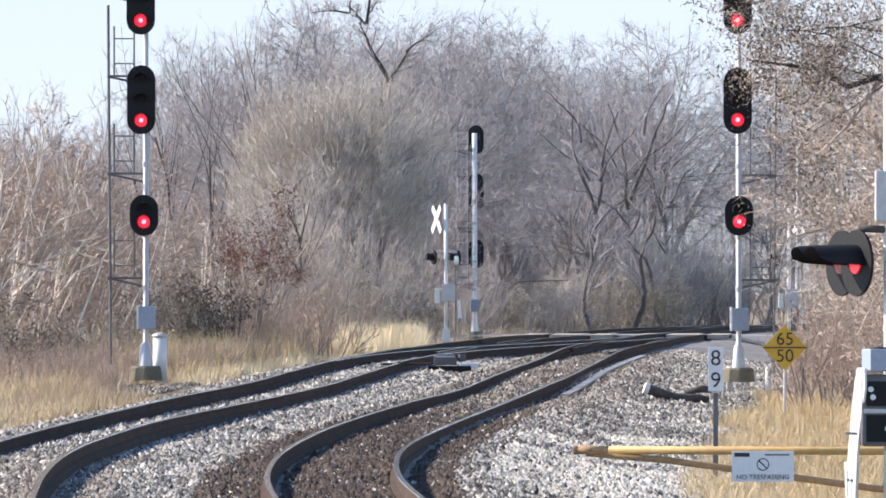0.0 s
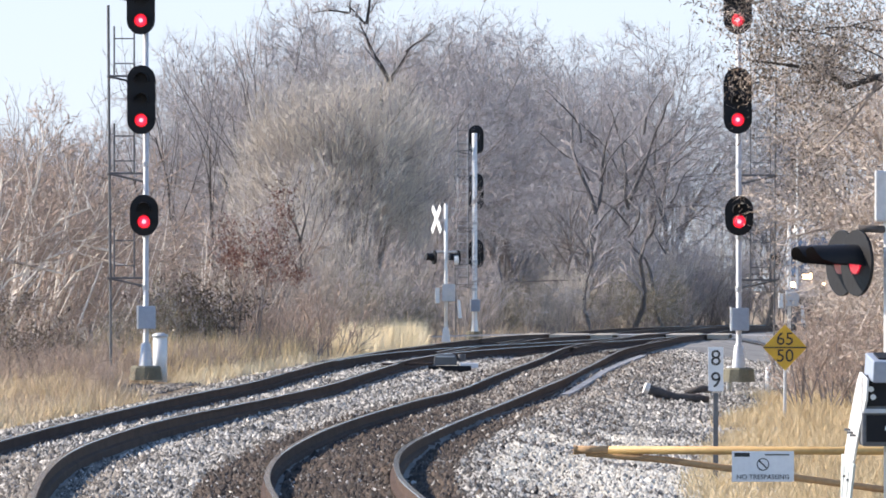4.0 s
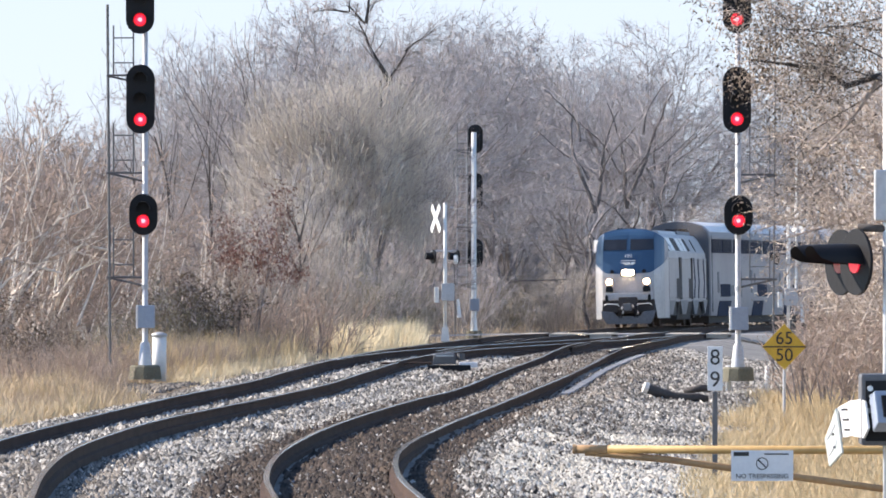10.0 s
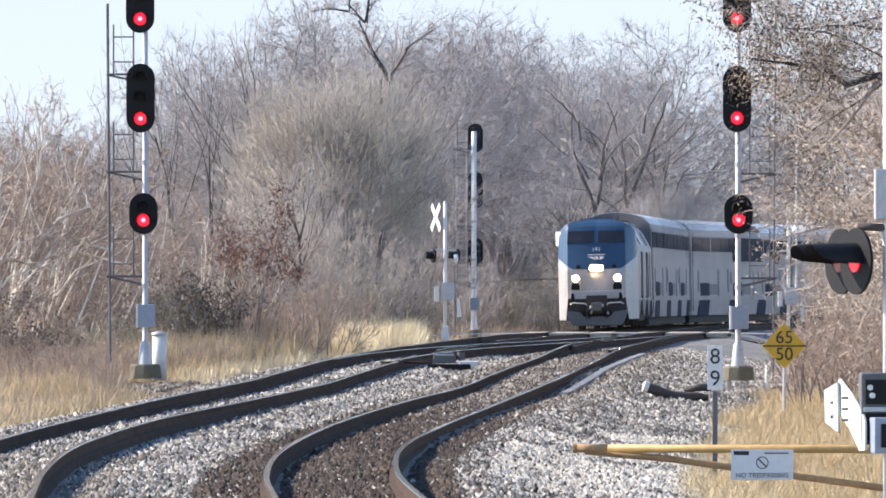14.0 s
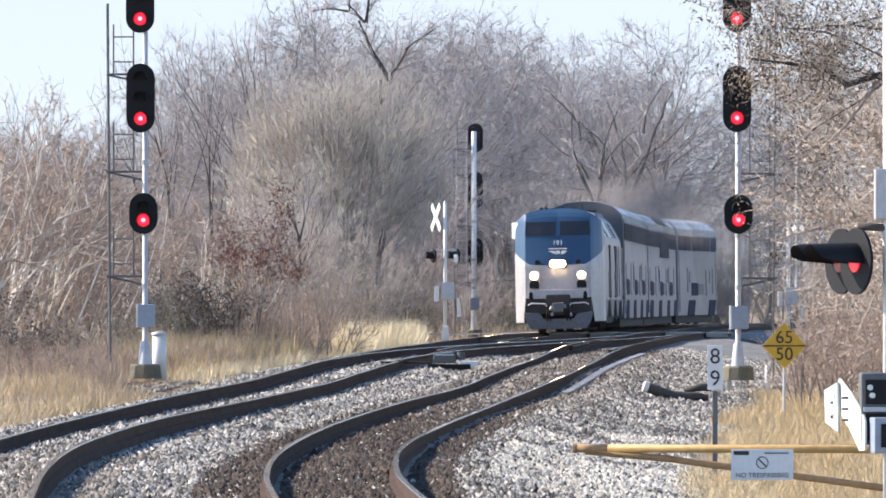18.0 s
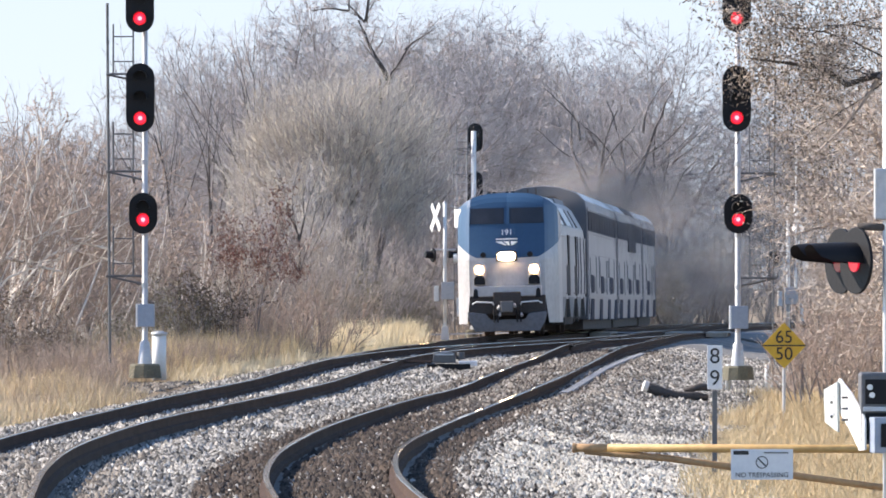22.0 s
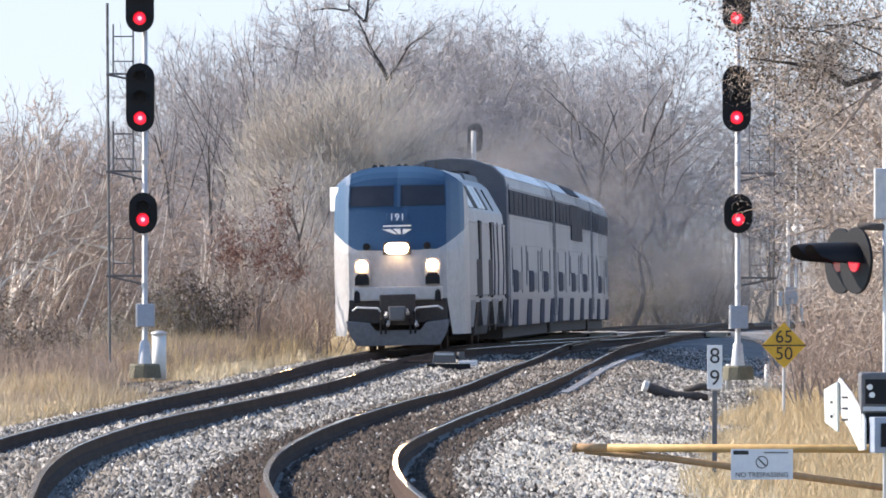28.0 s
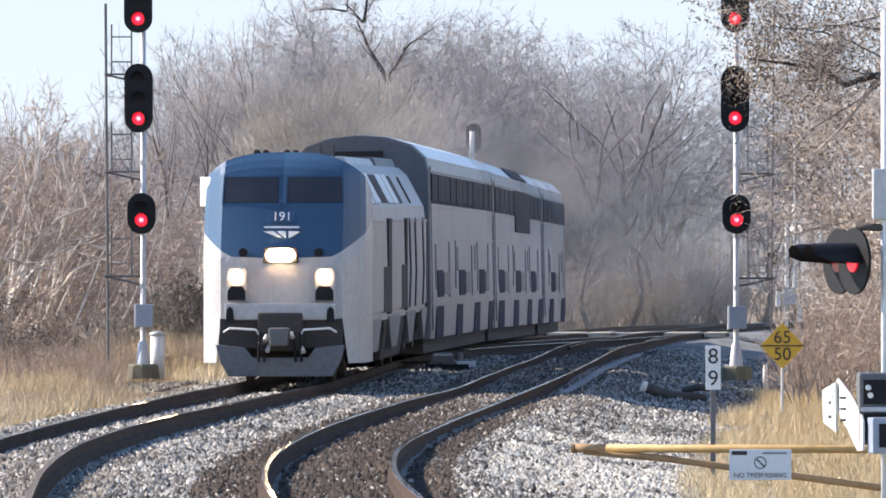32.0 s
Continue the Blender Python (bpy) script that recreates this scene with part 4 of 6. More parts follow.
for k in range(24):
    a, b, c, d = outer[k], outer[(k + 1) % 24], inner[(k + 1) % 24], inner[k]
    bm.faces.new([bm.verts.new((q[0], -0.006, 0.02 + q[1])) for q in (a, b, c, d)])
part("prohibition_ring", bm, M_INK, nt)
part("prohibition_bar", prism([(-0.045, 0.055), (-0.035, 0.065), (0.045, -0.015), (0.035, -0.025)], "y", -0.007, -0.004), M_INK, nt)

# ---- near crossing: flasher head on its mast, gate mechanism ----
nf = thing("crossing_flasher", pose(3.97, 62.4, -0.70), "white crossing mast with black hooded red flashers", "crossing signal")
part("mast", tube([(0.02, 0, 0), (0.02, 0, 5.35)], 0.035, 12), M_WHITE, nf, smooth=True)
part("junction", box((-0.02, 0, 3.70), (0.14, 0.16, 0.46), 0.02), M_ALU, nf)
part("cross_arm", tube([(0.0, 0, 3.40), (-0.24, 0, 3.41)], 0.035, 10), M_WOOD, nf, smooth=True)
for dx, dy, lens in ((-0.251, 0.0, M_RED_FLASH), (-0.345, 0.75, M_RED_DIM)):
    m = Matrix.Translation((dx, dy, 3.10)) @ Matrix.Rotation(radians(-66), 4, "Z")
    h = part("flasher", prism(disc_outline(0.30, 28), "y", -0.015, 0.015, 0.004), M_BLACK, nf, "round black flasher background")
    h.matrix_basis = m
    part("lamp_case", tube([(0, 0, 0), (0, 0.05, 0)], [0.17, 0.15], 16), M_BLACK, h, smooth=True)
    part("lens", prism(disc_outline(0.10, 20), "y", -0.03, -0.014), lens, h, "red flasher lens")
    bm = bmesh.new()
    rings = []
    for y, r, a0, a1 in ((-0.01, 0.165, -8, 188), (-0.16, 0.165, -4, 184), (-0.32, 0.16, 0, 180), (-0.43, 0.155, 14, 166), (-0.47, 0.145, 45, 135)):
        rings.append([bm.verts.new((r * math.cos(radians(a0 + (a1 - a0) * i / 16)), y, r * math.sin(radians(a0 + (a1 - a0) * i / 16)))) for i in range(17)])
    for r, q in zip(rings, rings[1:]):
        for i in range(16):
            bm.faces.new((r[i], r[i + 1], q[i + 1], q[i]))
    part("visor", bm, M_BLACK, h, smooth=True)

gm = thing("gate_mechanism", pose(3.97, 62.4, -0.70), "dark steel gate mechanism housing on a white mast", "gate mechanism")
part("housing", box((0.02, -0.1, 1.78), (0.50, 0.42, 0.64), 0.03), M_DARKSTEEL, gm)
for z, h in ((1.93, 0.22), (1.62, 0.24)):
    part("housing_door", box((0.02, -0.315, z), (0.42, 0.02, h), 0.006), M_BLACK, gm, "black cover")
part("latch_bar", box((0.02, -0.335, 1.775), (0.46, 0.03, 0.04), 0.006), M_GALV, gm)
for x, z in ((-0.15, 1.97), (-0.13, 1.90), (0.06, 1.95), (0.0, 1.62)):
    part("cover_bolt", tube([(x, -0.32, z), (x, -0.36, z)], 0.026, 10), M_WHITE, gm)
part("mast", tube([(0.18, 0.2, 0), (0.18, 0.2, 2.2)], 0.06, 12), M_WHITE, gm, smooth=True)
part("base", box((0.15, 0.1, 0.1), (0.4, 0.4, 0.2), 0.02), M_CONC, gm)

GATE_AXIS = (3.74, 62.4, 1.07)
gate_arm = thing("gate_counterweight", pose(*GATE_AXIS), "white tapered counterweight arms of the lowering crossing gate", "crossing gate")
ARM_SIDE = [(-0.39, -0.36), (-0.20, -0.37), (0.16, -0.18), (0.60, 0.00), (0.65, 0.20), (0.52, 0.27), (0.10, 0.14), (-0.28, -0.02), (-0.39, -0.10)]
for x in (-0.05, 0.50):
    part("side_arm", prism(ARM_SIDE, "x", x, x + 0.022, 0.005), M_WHITE, gate_arm)
part("weight_plate", prism([(0.44, -0.22), (0.92, -0.14), (0.96, 0.16), (0.46, 0.24)], "x", -0.085, -0.06, 0.012), M_PLATE, gate_arm, "pale grey counterweight plate")
for z in (-0.07, 0.09):
    part("plate_slot", prism([(0.54, z), (0.86, z + 0.01), (0.86, z + 0.035), (0.54, z + 0.03)], "x", -0.09, -0.084), M_GALV, gate_arm, "grey adjustment slot")
part("mounting_frame", box((0.28, -0.46, -0.225), (0.56, 0.20, 0.32), 0.015), M_GREYBOX, gate_arm, "grey arm-mounting frame")
part("frame_socket", box((0.28, -0.565, -0.225), (0.44, 0.02, 0.21), 0.004), M_BLACK, gate_arm, "dark arm socket")
for y, z in ((0.62, 0.05), (0.62, -0.08), (0.2, 0.1), (0.2, 0.0), (0.2, -0.1)):
    part("bolt", tube([(-0.105, y, z), (-0.05, y, z)], 0.012, 8), M_DARKSTEEL, gate_arm)
part("barrier_arm", tube([(0.42, -0.5, -0.2), (0.42, -2.4, -0.2), (0.42, -6.5, -0.2)], [0.06, 0.05, 0.03], 10), M_WHITE, gate_arm, "white barrier arm")

# ---- trackside pieces ----
sm = thing("switch_machine", pose(0.05, 153.5, rail_z(153.5) - 0.24), "grey switch machine on black ties between the tracks", "switch machine")
part("case", prism([(-0.26, 0.14), (0.26, 0.14), (0.24, 0.34), (0.18, 0.38), (-0.18, 0.38), (-0.24, 0.34)], "y", -0.35, 0.35, 0.02), M_DARKSTEEL, sm)
part("lid_band", box((0, -0.36, 0.33), (0.40, 0.02, 0.04), 0.004), M_GALV, sm)
for y in (-0.3, 0.3):
    part("bearer", box((0.1, y, 0.05), (0.95, 0.2, 0.14), 0.012), M_BLACK, sm)
part("motor", tube([(0.36, 0, 0.22), (0.36, 0, 0.38)], 0.09, 12), M_DARKSTEEL, sm)
part("throw_rod", tube([(-0.3, 0, 0.16), (-1.4, 0, 0.16)], 0.025, 8), M_RUST, sm)
mp = thing("marker_post", pose(-3.75, 200.0, ground_z(-3.75, 200.0)), "slim white marker post in the pale grass", "post")
part("post", box((0, 0, 0.55), (0.09, 0.06, 1.25), 0.01), M_WHITE, mp)
part("cap", box((0, 0, 1.19), (0.11, 0.08, 0.05), 0.008), M_GALV, mp)
sl = thing("concrete_slab", pose(0.58, 155.5, rail_z(155.5) - 0.18), "short pale concrete slab lying beside the switch machine", "slab")
part("slab", box((0, 0, 0.03), (0.42, 0.4, 0.12), 0.02), M_SIGNWHITE, sl)
lg = thing("fallen_log", pose(4.02, 136.8, ballast_height(4.2, 136.8) + 0.03), "dark fallen log with a pale sawn end", "log")
part("log_trunk", tube([(0.0, 0, 0.17), (0.16, 0.02, 0.11), (0.34, 0.04, 0.05), (0.55, 0.06, -0.01), (0.8, 0.08, -0.03), (1.02, 0.09, -0.02), (1.22, 0.10, -0.05)], [0.10, 0.105, 0.10, 0.095, 0.10, 0.085, 0.06], 12), M_WOOD, lg, smooth=True)
part("sawn_end", tube([(-0.06, -0.006, 0.19), (0.03, 0.004, 0.16)], 0.112, 12), M_CUT, lg, "pale sawn end")
lg2 = thing("fallen_log", pose(5.15, 141.0, ballast_height(5.2, 141) + 0.09), "short dark log on the ballast slope", "log")
part("log_trunk", tube([(-0.25, 0, 0), (0.1, 0.02, 0.08), (0.3, 0.05, 0.06)], [0.05, 0.08, 0.07], 10), M_WOOD, lg2, smooth=True)
for x, y, h, r in ((6.83, 146.0, 0.66, 0.06), (6.03, 146.6, 0.55, 0.06), (-3.9, 205.0, 0.5, 0.05)):
    mp = thing("marker_post", pose(x, y, max(ground_z(x, y), ballast_height(x, y) if right_x(y) < x < right_x(y) + 5 else -9) - 0.02), "short white trackside marker post", "marker post", "marker posts")
    part("post", tube([(0, 0, 0), (0, 0, h), (0, 0, h + 0.03)], [r, r, r * 0.5], 10), M_WHITE, mp, smooth=True)
# ---- plants ----
def seg_mesh(name, segs, sides=3):
    """Tapered bars from rows of x0 y0 z0 x1 y1 z1 r0 r1."""
    s = np.asarray(segs, float)
    p, q, r0, r1 = s[:, 0:3], s[:, 3:6], s[:, 6], s[:, 7]
    d = q - p
    d /= np.maximum(np.linalg.norm(d, axis=1, keepdims=True), 1e-9)
    ref = np.where(np.abs(d[:, 2:3]) > 0.9, np.array([[1.0, 0.2, 0.1]]), np.array([[0.1, 0.2, 1.0]]))
    a = np.cross(d, ref)
    a /= np.linalg.norm(a, axis=1, keepdims=True)
    b = np.cross(d, a)
    n = len(s)
    ang = np.arange(sides) * math.tau / sides
    ring = a[:, None, :] * np.cos(ang)[None, :, None] + b[:, None, :] * np.sin(ang)[None, :, None]
    v0 = p[:, None, :] + ring * r0[:, None, None]
    v1 = q[:, None, :] + ring * r1[:, None, None]
    verts = np.concatenate([v0, v1], axis=1).reshape(-1, 3)
    base = (np.arange(n) * 2 * sides)[:, None]
    i = np.arange(sides)
    j = (i + 1) % sides
    quads = np.stack([base + i, base + j, base + sides + j, base + sides + i], axis=2).reshape(-1, 4)
    me = bpy.data.meshes.new(name)
    me.vertices.add(len(verts))
    me.vertices.foreach_set("co", verts.ravel())
    me.loops.add(quads.size)
    me.loops.foreach_set("vertex_index", quads.ravel().astype(np.int32))
    me.polygons.add(len(quads))
    me.polygons.foreach_set("loop_start", (np.arange(len(quads)) * 4).astype(np.int32))
    me.update(calc_edges=True)
    return me


def spike_mesh(name, segs):
    """Pointed three-sided twigs from the same rows."""
    s = np.asarray(segs, float)
    p, q, r0 = s[:, 0:3], s[:, 3:6], s[:, 6]
    d = q - p
    d /= np.maximum(np.linalg.norm(d, axis=1, keepdims=True), 1e-9)
    ref = np.where(np.abs(d[:, 2:3]) > 0.9, np.array([[1.0, 0.2, 0.1]]), np.array([[0.1, 0.2, 1.0]]))
    a = np.cross(d, ref)
    a /= np.linalg.norm(a, axis=1, keepdims=True)
    b = np.cross(d, a)
    n = len(s)
    ang = np.arange(3) * math.tau / 3
    ring = p[:, None, :] + (a[:, None, :] * np.cos(ang)[None, :, None] + b[:, None, :] * np.sin(ang)[None, :, None]) * r0[:, None, None]
    verts = np.concatenate([ring, q[:, None, :]], axis=1).reshape(-1, 3)
    base = (np.arange(n) * 4)[:, None]
    tri = np.array([(0, 1, 3), (1, 2, 3), (2, 0, 3)]).reshape(1, -1)
    idx = (base + tri).ravel().astype(np.int32)
    me = bpy.data.meshes.new(name)
    me.vertices.add(len(verts))
    me.vertices.foreach_set("co", verts.ravel())
    me.loops.add(len(idx))
    me.loops.foreach_set("vertex_index", idx)
    me.polygons.add(n * 3)
    me.polygons.foreach_set("loop_start", (np.arange(n * 3) * 3).astype(np.int32))
    me.update(calc_edges=True)
    return me


def tri_mesh(name, tris):
    """Loose triangles, one island each pair, from an array n x 3 x 3."""
    t = np.asarray(tris, float)
    n = len(t)
    me = bpy.data.meshes.new(name)
    me.vertices.add(n * 3)
    me.vertices.foreach_set("co", t.reshape(-1))
    me.loops.add(n * 3)
    me.loops.foreach_set("vertex_index", np.arange(n * 3, dtype=np.int32))
    me.polygons.add(n)
    me.polygons.foreach_set("loop_start", (np.arange(n) * 3).astype(np.int32))
    me.update(calc_edges=True)
    return me


def blade_mesh(name, segs, slim=1.0):
    """The finest twigs: one slim tapering blade each, turned at random."""
    s = np.asarray(segs, float)
    p, q, r = s[:, 0:3], s[:, 3:6], s[:, 6:7] * slim
    side = np.cross(q - p, np.random.default_rng(len(s)).normal(0, 1, (len(s), 3)))
    side /= np.maximum(np.linalg.norm(side, axis=1, keepdims=True), 1e-9)
    return tri_mesh(name, np.stack([p - side * r, p + side * r, q], axis=1))


def unit(v):
    return v / max(math.sqrt(v[0] ** 2 + v[1] ** 2 + v[2] ** 2), 1e-9)


def grow(rng, starts, kids, ratios, angle, up=0.15, wob=0.16, rmin=0.008, steps=(5, 3, 2), decay=0.62, low=0.22):
    """Branches by level; the last level is single twigs. starts: rows of point, way, length, radius."""
    levels = len(kids) + 1
    out = [[] for _ in range(levels)]
    tips = []
    todo = [(np.array(p, float), unit(np.array(d, float)), l, r, 0) for p, d, l, r in starts]
    while todo:
        p, d, l, r, lev = todo.pop()
        if lev == levels - 1:
            q = p + d * l
            out[lev].append((*p, *q, r, 0.0))
            tips.append((q, d))
            continue
        n = 1 if lev == levels - 2 else steps[min(lev, len(steps) - 1)]
        marks = []
        noise3 = rng.normal(0, wob, (n, 3))
        for k in range(n):
            d = unit(d + noise3[k] + np.array([0, 0, up * (0.5 if lev else 0.2)]))
            q = p + d * (l / n)
            ra = max(r * (1 - 0.75 * k / n), rmin)
            rb = max(r * (1 - 0.75 * (k + 1) / n), rmin * 0.6)
            out[lev].append((*p, *q, ra, rb))
            marks.append((p, q, d, rb))
            p = q
        c = kids[lev]
        rr3, f3 = rng.normal(0, 1, (c, 3)), rng.random((c, 4))
        for m in range(c):
            f = (low if lev == 0 else 0.18) + (1 - (low if lev == 0 else 0.18)) * (m + f3[m, 0]) / c
            k = min(int(f * n), n - 1)
            a, b, dd, rr = marks[k]
            o = a + (b - a) * f3[m, 1]
            side = np.cross(dd, rr3[m])
            side = unit(side)
            t = math.radians(angle + 24 * (f3[m, 2] - 0.5))
            nd = unit(dd * math.cos(t) + side * math.sin(t) + np.array([0, 0, up] ))
            todo.append((o, nd, l * ratios[lev] * (0.7 + 0.55 * f3[m, 3]) * (1.15 - 0.5 * f), max(rr * decay, rmin), lev + 1))
    return out, tips


def leaves(rng, tips, per, spread, size, keep=1.0):
    t = []
    for p, d in tips:
        if rng.random() > keep:
            continue
        for _ in range(per):
            c = p + rng.normal(0, spread, 3)
            a, b = rng.normal(0, 1, 3), rng.normal(0, 1, 3)
            a, b = unit(a) * size * rng.uniform(0.6, 1.3), unit(b) * size * 0.6
            t.append((c - a, c + b, c + a))
    return np.array(t)


HEIGHT = {}


def plant(name, label, category, group, limbs, boughs, twigs, twig_mat, leaf_sets=(), bark=None, fine=None, bough=None, slim=1.0):
    ob = thing(name, Matrix(), label, category, group)
    tagged(link_mesh("trunk", seg_mesh("trunk", limbs, 6), bark or M_BARK, ob), kind="stuff")
    tagged(link_mesh("branchwork", seg_mesh("branchwork", boughs, 3), bough or twig_mat, ob), kind="stuff")
    tagged(link_mesh("crown", spike_mesh("crown", twigs), twig_mat, ob), kind="stuff")
    if fine:
        tagged(link_mesh("twig_haze", blade_mesh("twig_haze", fine, slim), twig_mat, ob), kind="stuff")
    for tris, mat in leaf_sets:
        tagged(link_mesh("foliage", tri_mesh("foliage", tris), mat, ob), kind="stuff")
    HEIGHT[ob.name] = max(t[5] for t in (fine or twigs))
    return ob


def wood_tree(seed, h, twig, label="tall bare winter tree with fine grey twigs", kids=(12, 7, 6, 15), group="bare trees of the wood", lean=0.0, angle=46, bark=None, rmin=0.012, thick=0.012, up=0.07, bough=None, slim=0.62):
    rng = np.random.default_rng(seed)
    out, tips = grow(rng, [((0, 0, -0.2), (lean, 0, 1), h * 0.66, h * thick)], kids, (0.66, 0.55, 0.46, 0.55), angle, up, 0.17, rmin, low=0.25)
    return plant("bare_tree", label, "tree", group, out[0] + out[1], sum(out[2:-2], []), out[-2], twig, bark=bark, fine=out[-1], bough=bough or M_BARK, slim=slim)


def brush(seed, h, stems, twig, spread=0.55, name="thicket", label="dense bare thicket of fine upright twigs", kids=(9, 6, 7), group="thickets", leaf=None, category="shrub", wide=0.5, rmin=0.009, up=0.16, angle=32, bark=None, bough=None, leaf_from=0.0, slim=0.7):
    rng = np.random.default_rng(seed)
    st = []
    for _ in range(stems):
        a, r = rng.uniform(0, math.tau), rng.uniform(0, wide)
        k = rng.uniform(0, spread)
        st.append(((math.cos(a) * r, math.sin(a) * r, -0.1), (math.cos(a) * k, math.sin(a) * k, 1), h * rng.uniform(0.6, 0.85) / (1 + 0.3 * k), h * 0.004 + 0.012))
    out, tips = grow(rng, st, kids, (0.46, 0.45, 0.5), angle, up, 0.13, rmin, (4, 3, 2))
    lf = [(leaves(rng, [t for t in tips if t[0][2] > leaf_from], *leaf[0]), leaf[1])] if leaf else []
    return plant(name, label, category, group, out[0], sum(out[1:-2], []), out[-2], twig, lf, bark, out[-1], bough, slim)


USED = set()


def put(ob, x, y, s=1.0, rz=0.0, top=None):
    """Place a plant: the model itself the first time, copies after that. top: the height that its tip reaches."""
    z = ground_z(x, y)
    if top is not None:
        s = (top - z) / HEIGHT[ob.name]
    m = pose(x, y, z, 0, 0, rz)
    if ob.name in USED:
        ob = copy_thing(ob, m)
    else:
        USED.add(ob.name)
        ob.matrix_basis = m
    ob.scale = (s, s, s)
    return ob


rnd = random.Random(5)
# skyline of the wood: bearing (sideways metres at 100 m) and rise (metres at 100 m)
SKYLINE = [(-9, 2.6), (-6.5, 2.2), (-4.2, 2.4), (-2.9, 3.0), (-2.2, 3.85), (-1.0, 4.05), (0.2, 3.95), (1.4, 3.65), (2.2, 3.6), (2.9, 3.25), (3.4, 2.65), (3.9, 2.0), (4.6, 2.4), (6.4, 3.2), (9, 3.2)]


def skyline(x, y):
    return 2.2 + spline(SKYLINE, 100 * x / y) * y / 100


woods = [wood_tree(11 + k, 14.0, (M_TWIG, M_TWIG_GREY)[k % 2]) for k in range(6)]
scrub = [brush(41 + k, 5.0, 9, (M_SCRUB, M_TWIG, M_SCRUB)[k % 3], 0.8, wide=0.9, label="tangled bare understorey shrub", name="undergrowth", group="undergrowth shrubs", kids=(6, 5, 9)) for k in range(3)]
k = 0
while k < 66:
    y = rnd.choice((352, 372, 395, 425)) + rnd.uniform(-8, 8)
    x = rnd.uniform(-0.072, 0.078) * y
    if x > left_x(y) - 6:
        continue
    turn, rise = rnd.uniform(0, 360), rnd.uniform(0.98, 1.12) if y > 362 else rnd.uniform(0.65, 1.02)
    if not (x > 0.0245 * y and int(10 * x) % 2):     # the wood is thinner by the bend
        put(woods[k % 6], x, y, rz=turn, top=skyline(x, y) * rise)
    k += 1
for k in range(7):                                   # nearer trees that rise behind the big thicket
    y = 312 + 3.5 * k
    x = (-0.0165 + 0.0027 * ((k * 3) % 7)) * y
    put(woods[k % 6], x, y, rz=rnd.uniform(0, 360), top=skyline(x, y) * rnd.uniform(0.88, 0.98))
for k in range(10):                                  # fill of the high crown behind the big thicket
    y = rnd.uniform(356, 392)
    x = (-0.024 + 0.0028 * k + rnd.uniform(-0.001, 0.001)) * y
    put(woods[k % 6], x, y, rz=rnd.uniform(0, 360), top=skyline(x, y) * rnd.uniform(0.86, 1.0))
k = 0
while k < 36:
    y = rnd.uniform(338, 440)
    x = rnd.uniform(-0.07, 0.07) * y
    if x > left_x(y) - 4.5:
        continue
    put(scrub[k % 3], x, y, rnd.uniform(0.8, 1.7), rnd.uniform(0, 360))
    k += 1
for k in range(20):
    y = rnd.uniform(366, 412)
    x = rnd.uniform(0.012, 0.05) * y
    if x < left_x(y) - 4:
        put(scrub[k % 3], x, y, rnd.uniform(0.8, 1.3), rnd.uniform(0, 360))
for k in range(30):
    y = rnd.uniform(296, 368)
    x = left_x(y) - rnd.uniform(4.5, 9.0)
    put(scrub[k % 3], x, y, rnd.uniform(0.4, 0.75), rnd.uniform(0, 360))
# depth of the wood: upright stems and countless fine twigs far behind the first rows
rng = np.random.default_rng(31)
stems, fuzz = [], []
for _ in range(560):
    y = rng.uniform(425, 500)
    x = rng.uniform(-0.075, 0.062) * y
    if x > left_x(min(y, 440)) - 9:
        continue
    h = (skyline(x, y) - 0.2) * rng.uniform(0.7, 1.02)
    if x > 0.0245 * y and int(10 * x) % 3:
        continue
    stems.append((x, y, -0.4, x + rng.normal(0, 0.4), y, h * 0.75, rng.uniform(0.05, 0.16), 0.03))
    n = 380
    t = rng.uniform(0.02, 1.0, n)
    r = h * 0.24 * np.sin(np.pi * np.clip(0.22 + 0.74 * t, 0, 1)) * np.sqrt(rng.uniform(0.02, 1, n))
    a = rng.uniform(0, math.tau, n)
    p = np.stack([x + r * np.cos(a), y + r * np.sin(a), t * h], 1)
    d = np.stack([np.cos(a) * 0.7 + rng.normal(0, 0.5, n), np.sin(a) * 0.7 + rng.normal(0, 0.5, n), rng.uniform(0.1, 1.3, n)], 1) * rng.uniform(0.25, 0.7, (n, 1))
    fuzz += [(*a0, *b0, w, 0.0) for a0, b0, w in zip(p, p + d, rng.uniform(0.012, 0.026, n))]
mass = thing("far_wood", Matrix(), "deep bare winter wood, grey with fine twigs", "wood", kind="stuff")
tagged(link_mesh("trunks", seg_mesh("trunks", stems, 4), M_BARK, mass), kind="stuff")
tagged(link_mesh("twig_haze", blade_mesh("twig_haze", fuzz), M_TWIG, mass), kind="stuff")
# tall dark tree that rises behind the big thicket, and a broad one by the bend
rng = np.random.default_rng(77)
limbs = [((0.0, 0, -0.3), (-0.02, 0, 1), 11.6, 0.20), ((-0.25, 0, 11.2), (-0.42, 0, 1), 2.9, 0.12), ((-1.2, 0, 13.7), (-0.75, 0.1, 0.5), 1.2, 0.075), ((-1.95, 0.1, 14.2), (-1.0, 0, 0.12), 1.5, 0.055), ((-1.9, 0.1, 14.2), (-0.3, 0, 1), 1.6, 0.04), ((-1.2, 0, 13.7), (0.3, 0.1, 1), 2.6, 0.08),
         ((-0.25, 0, 11.0), (0.45, 0, 1), 2.0, 0.08), ((0.5, 0, 12.5), (1.0, 0.1, 0.6), 1.8, 0.05), ((-0.1, 0, 9.5), (0.9, 0.2, 0.7), 2.4, 0.06)]
out, tips = grow(rng, limbs, (8, 6, 8), (0.5, 0.5, 0.5), 48, 0.10, 0.11, 0.009, (8, 4, 2))
